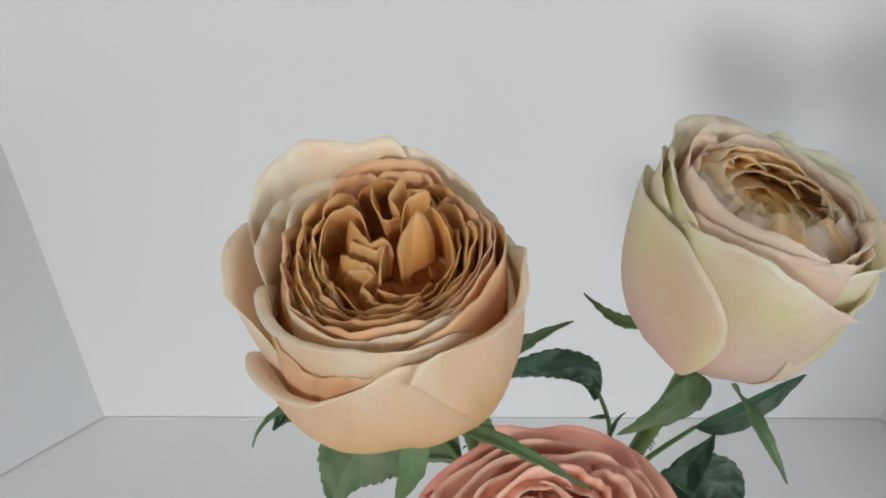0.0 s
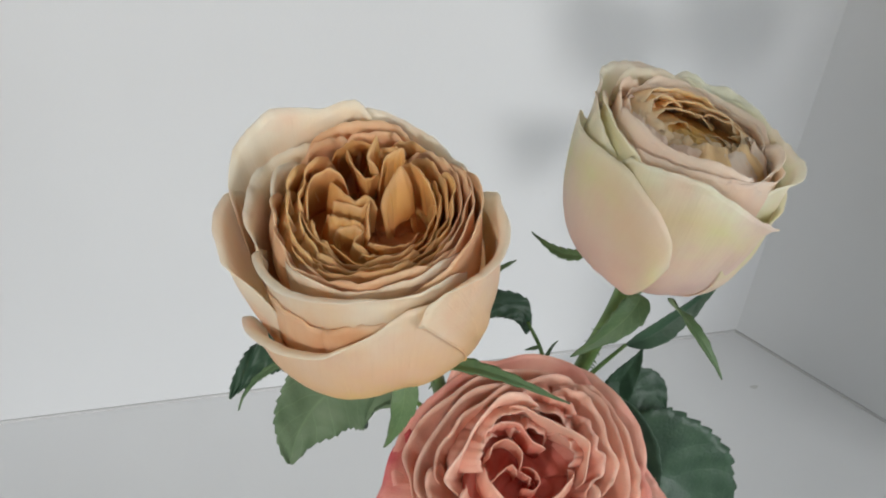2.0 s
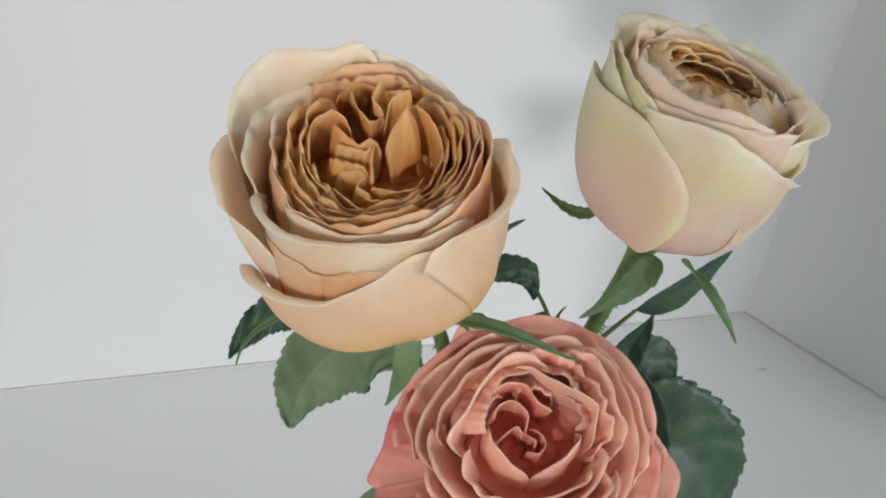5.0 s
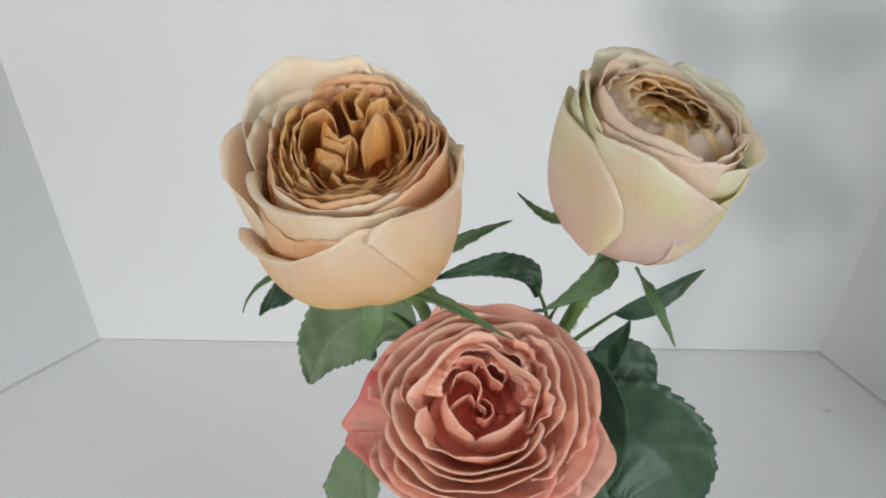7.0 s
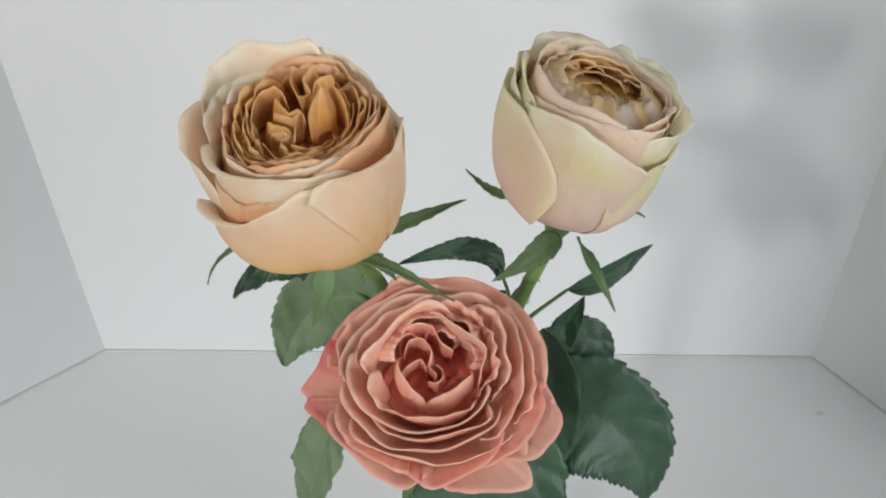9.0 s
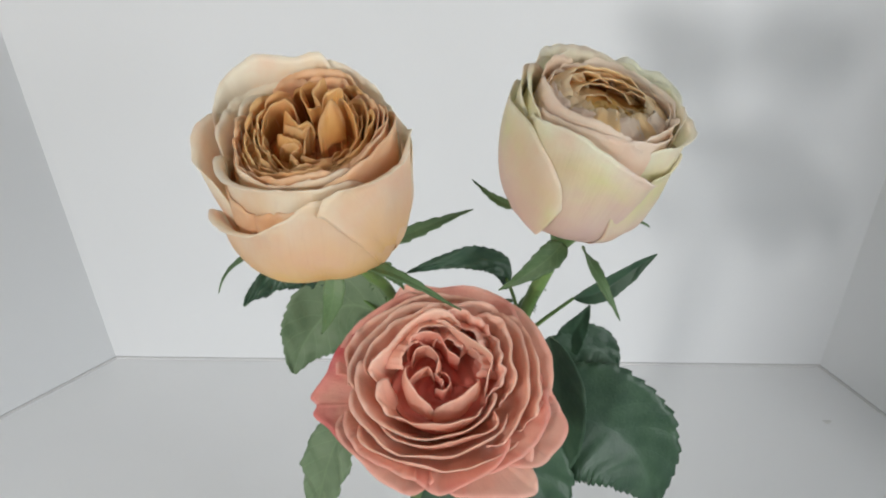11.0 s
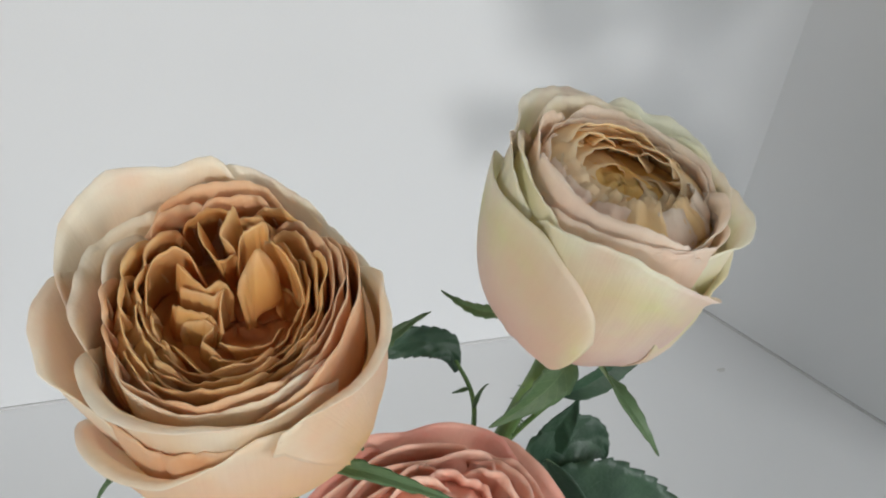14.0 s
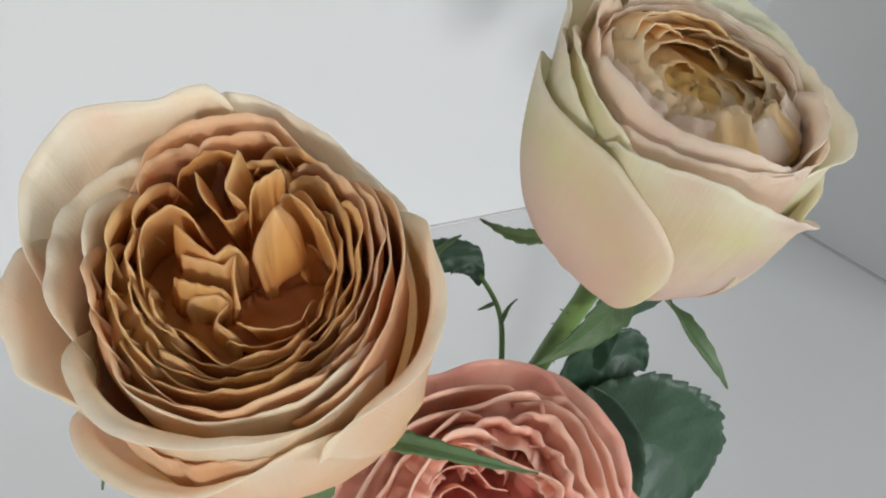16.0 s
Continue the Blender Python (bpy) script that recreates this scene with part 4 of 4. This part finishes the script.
# heart: a smooth inward bowl, folds behind it and a small curled centre
cushion(K, CORAL_CORE, 21.0, 12.0, 1.0)
for a, half, rad, top, m in ((102, 34, 19.5, 31.5, CORAL_MID), (58, 28, 20.5, 32.0, CORAL_CORE), (146, 28, 17.5, 28.5, CORAL_MID), (24, 26, 17.5, 29.0, CORAL_CORE), (76, 30, 14.5, 28.5, CORAL_CORE)):
    scale_petal(K, m, a, half, rad, top, drop=5.5, lip=1.6, roll=40, lean=random.uniform(-1.5, 1.5), start=8, ruffle=0.9, notch=0.6, rows=18, cols=27)
sheet(K, CORAL_MID, [(158, 15, 20), (172, 14.5, 24.5), (195, 13.5, 25), (222, 12.5, 23), (246, 12.5, 20.5), (262, 14, 16)], 18.5, start=3, ruffle=0.3, notch=0.3)
sheet(K, CORAL_MID, [(256, 15, 15), (268, 12.5, 19.5), (292, 12, 22), (322, 13.5, 24.5), (346, 16, 26), (358, 16, 21)], 19.0, start=3, ruffle=0.3, notch=0.3)
for m, knots, deep, lean in (
        (CORAL_MID, [(-3, 22, 31), (1, 20, 33.5), (8, 14.5, 34), (15, 9.5, 34.5), (21, 4.5, 34), (20, -1.5, 31.5), (18.5, -7, 28)], 16, 0.5),
        (CORAL_CORE, [(-14, 10, 27), (-12, 14, 30), (-7, 16, 31), (-1, 14.5, 31.5), (3, 8.5, 29), (8, 6.5, 28)], 15, 1.0),
        (CORAL_MID, [(-11.5, 7, 24), (-10, 10, 27), (-5, 10.5, 28), (-1, 6, 27), (-2, 1, 24)], 13, 2.0),
        (CORAL_MID, [(-13, -2, 22), (-9, 0.5, 25), (-5, 2.5, 25), (-3, 0, 23)], 11, 1.5),
        (CORAL_CORE, [(0, 3, 22), (3.6, -0.5, 22.5), (4.0, -4, 22.5), (1, -6.5, 22), (-2, -4.5, 21.5)], 9, 1.0),
        (CORAL_CORE, [(-3, 2.5, 21.5), (-1, -0.5, 22.5), (1.2, -2, 22), (0.5, -4, 21)], 8, 0.6)):
    ribbon(K, m, knots, deep, lean)

tube("stem", [(0.2113, 0.3487, 0.3987), (0.2101, 0.3587, 0.3824), (0.2094, 0.3676, 0.3516), (0.2054, 0.3663, 0.2481), (0.216, 0.388, 0.0)], [0.0045, 0.003, 0.003, 0.0031, 0.0034], STEM, coral, knobs=0.08)
tube("calyx", [(0.2110, 0.3513, 0.3933), (0.2113, 0.3486, 0.3977), (0.2117, 0.3449, 0.4032)], [0.0035, 0.0065, 0.009], STEM, coral, sides=18, steps=16)
sepal([(0.2082, 0.3427, 0.3910), (0.2050, 0.3344, 0.3804), (0.2014, 0.3297, 0.3633), (0.1953, 0.3285, 0.3398)], 0.0045, (0.06, -0.98, 0.28), coral, seed=51, tooth=0.05)
leaf([(0.2635, 0.3957, 0.3679), (0.2704, 0.3998, 0.3880), (0.2770, 0.4009, 0.3980), (0.2819, 0.4004, 0.4145)], 0.0075, (-0.04, -0.87, 0.43), coral, seed=61, fold_up=0.3, teeth=12)
leaf([(0.2578, 0.3918, 0.3746), (0.2748, 0.3982, 0.3911), (0.2913, 0.4013, 0.3933), (0.2988, 0.3980, 0.3725)], 0.013, (0.26, -0.75, 0.55), coral, seed=62, wave=0.07, teeth=14)
leaf([(0.2461, 0.3835, 0.3449), (0.2787, 0.3805, 0.3770), (0.3193, 0.3733, 0.3501), (0.3196, 0.3663, 0.3019)], 0.030, (0.16, -0.80, 0.56), coral, seed=63, wave=0.06, teeth=22, stalk=[(0.2105, 0.3740, 0.3147), (0.2288, 0.3812, 0.3393), (0.2501, 0.3835, 0.3539)])
leaf([(0.2609, 0.3754, 0.4177), (0.2705, 0.3676, 0.3920), (0.2697, 0.3589, 0.3617), (0.2579, 0.3509, 0.3213)], 0.015, (-0.49, -0.75, 0.43), coral, seed=64, wave=0.05, teeth=20, tooth=0.03)
leaf([(0.1722, 0.3540, 0.3907), (0.1594, 0.3467, 0.3742), (0.1535, 0.3415, 0.3510), (0.1470, 0.3394, 0.3172)], 0.0125, (-0.45, -0.80, 0.40), coral, seed=65, wave=0.16, teeth=14, pale=True)
leaf([(0.2092, 0.3614, 0.3646), (0.2216, 0.3414, 0.3657), (0.2330, 0.3226, 0.3440), (0.2358, 0.3143, 0.3031)], 0.024, (0.07, -0.69, 0.71), coral, seed=66, wave=0.05, teeth=18, tooth=0.04)
leaf([(0.2306, 0.3689, 0.3662), (0.2523, 0.3537, 0.3697), (0.2632, 0.3420, 0.3464), (0.2661, 0.3352, 0.3105)], 0.018, (0.26, -0.75, 0.55), coral, seed=67, wave=0.08, teeth=18)

# bristles and small stipules on the stalks
prickles(cream, (0.2599, 0.3914, 0.4462), (0.2494, 0.3895, 0.4167), 0.0032, 16, 5)
prickles(cream, (0.2494, 0.3895, 0.4167), (0.2360, 0.3886, 0.3600), 0.0032, 14, 6)
prickles(peach, (0.1803, 0.3763, 0.4537), (0.1903, 0.3821, 0.4290), 0.0027, 12, 7)
sepal([(0.2478, 0.4240, 0.3850), (0.2490, 0.4252, 0.3900), (0.2500, 0.4250, 0.3960), (0.2530, 0.4240, 0.4000)], 0.0011, (0.2, -0.9, 0.3), cream, seed=71, tooth=0.2)
sepal([(0.2465, 0.4300, 0.3905), (0.2440, 0.4290, 0.3925), (0.2410, 0.4280, 0.3920), (0.2390, 0.4270, 0.3935)], 0.0010, (0.2, -0.9, 0.3), cream, seed=72, tooth=0.2)

for thing in (peach, cream, coral):
    settle(thing)
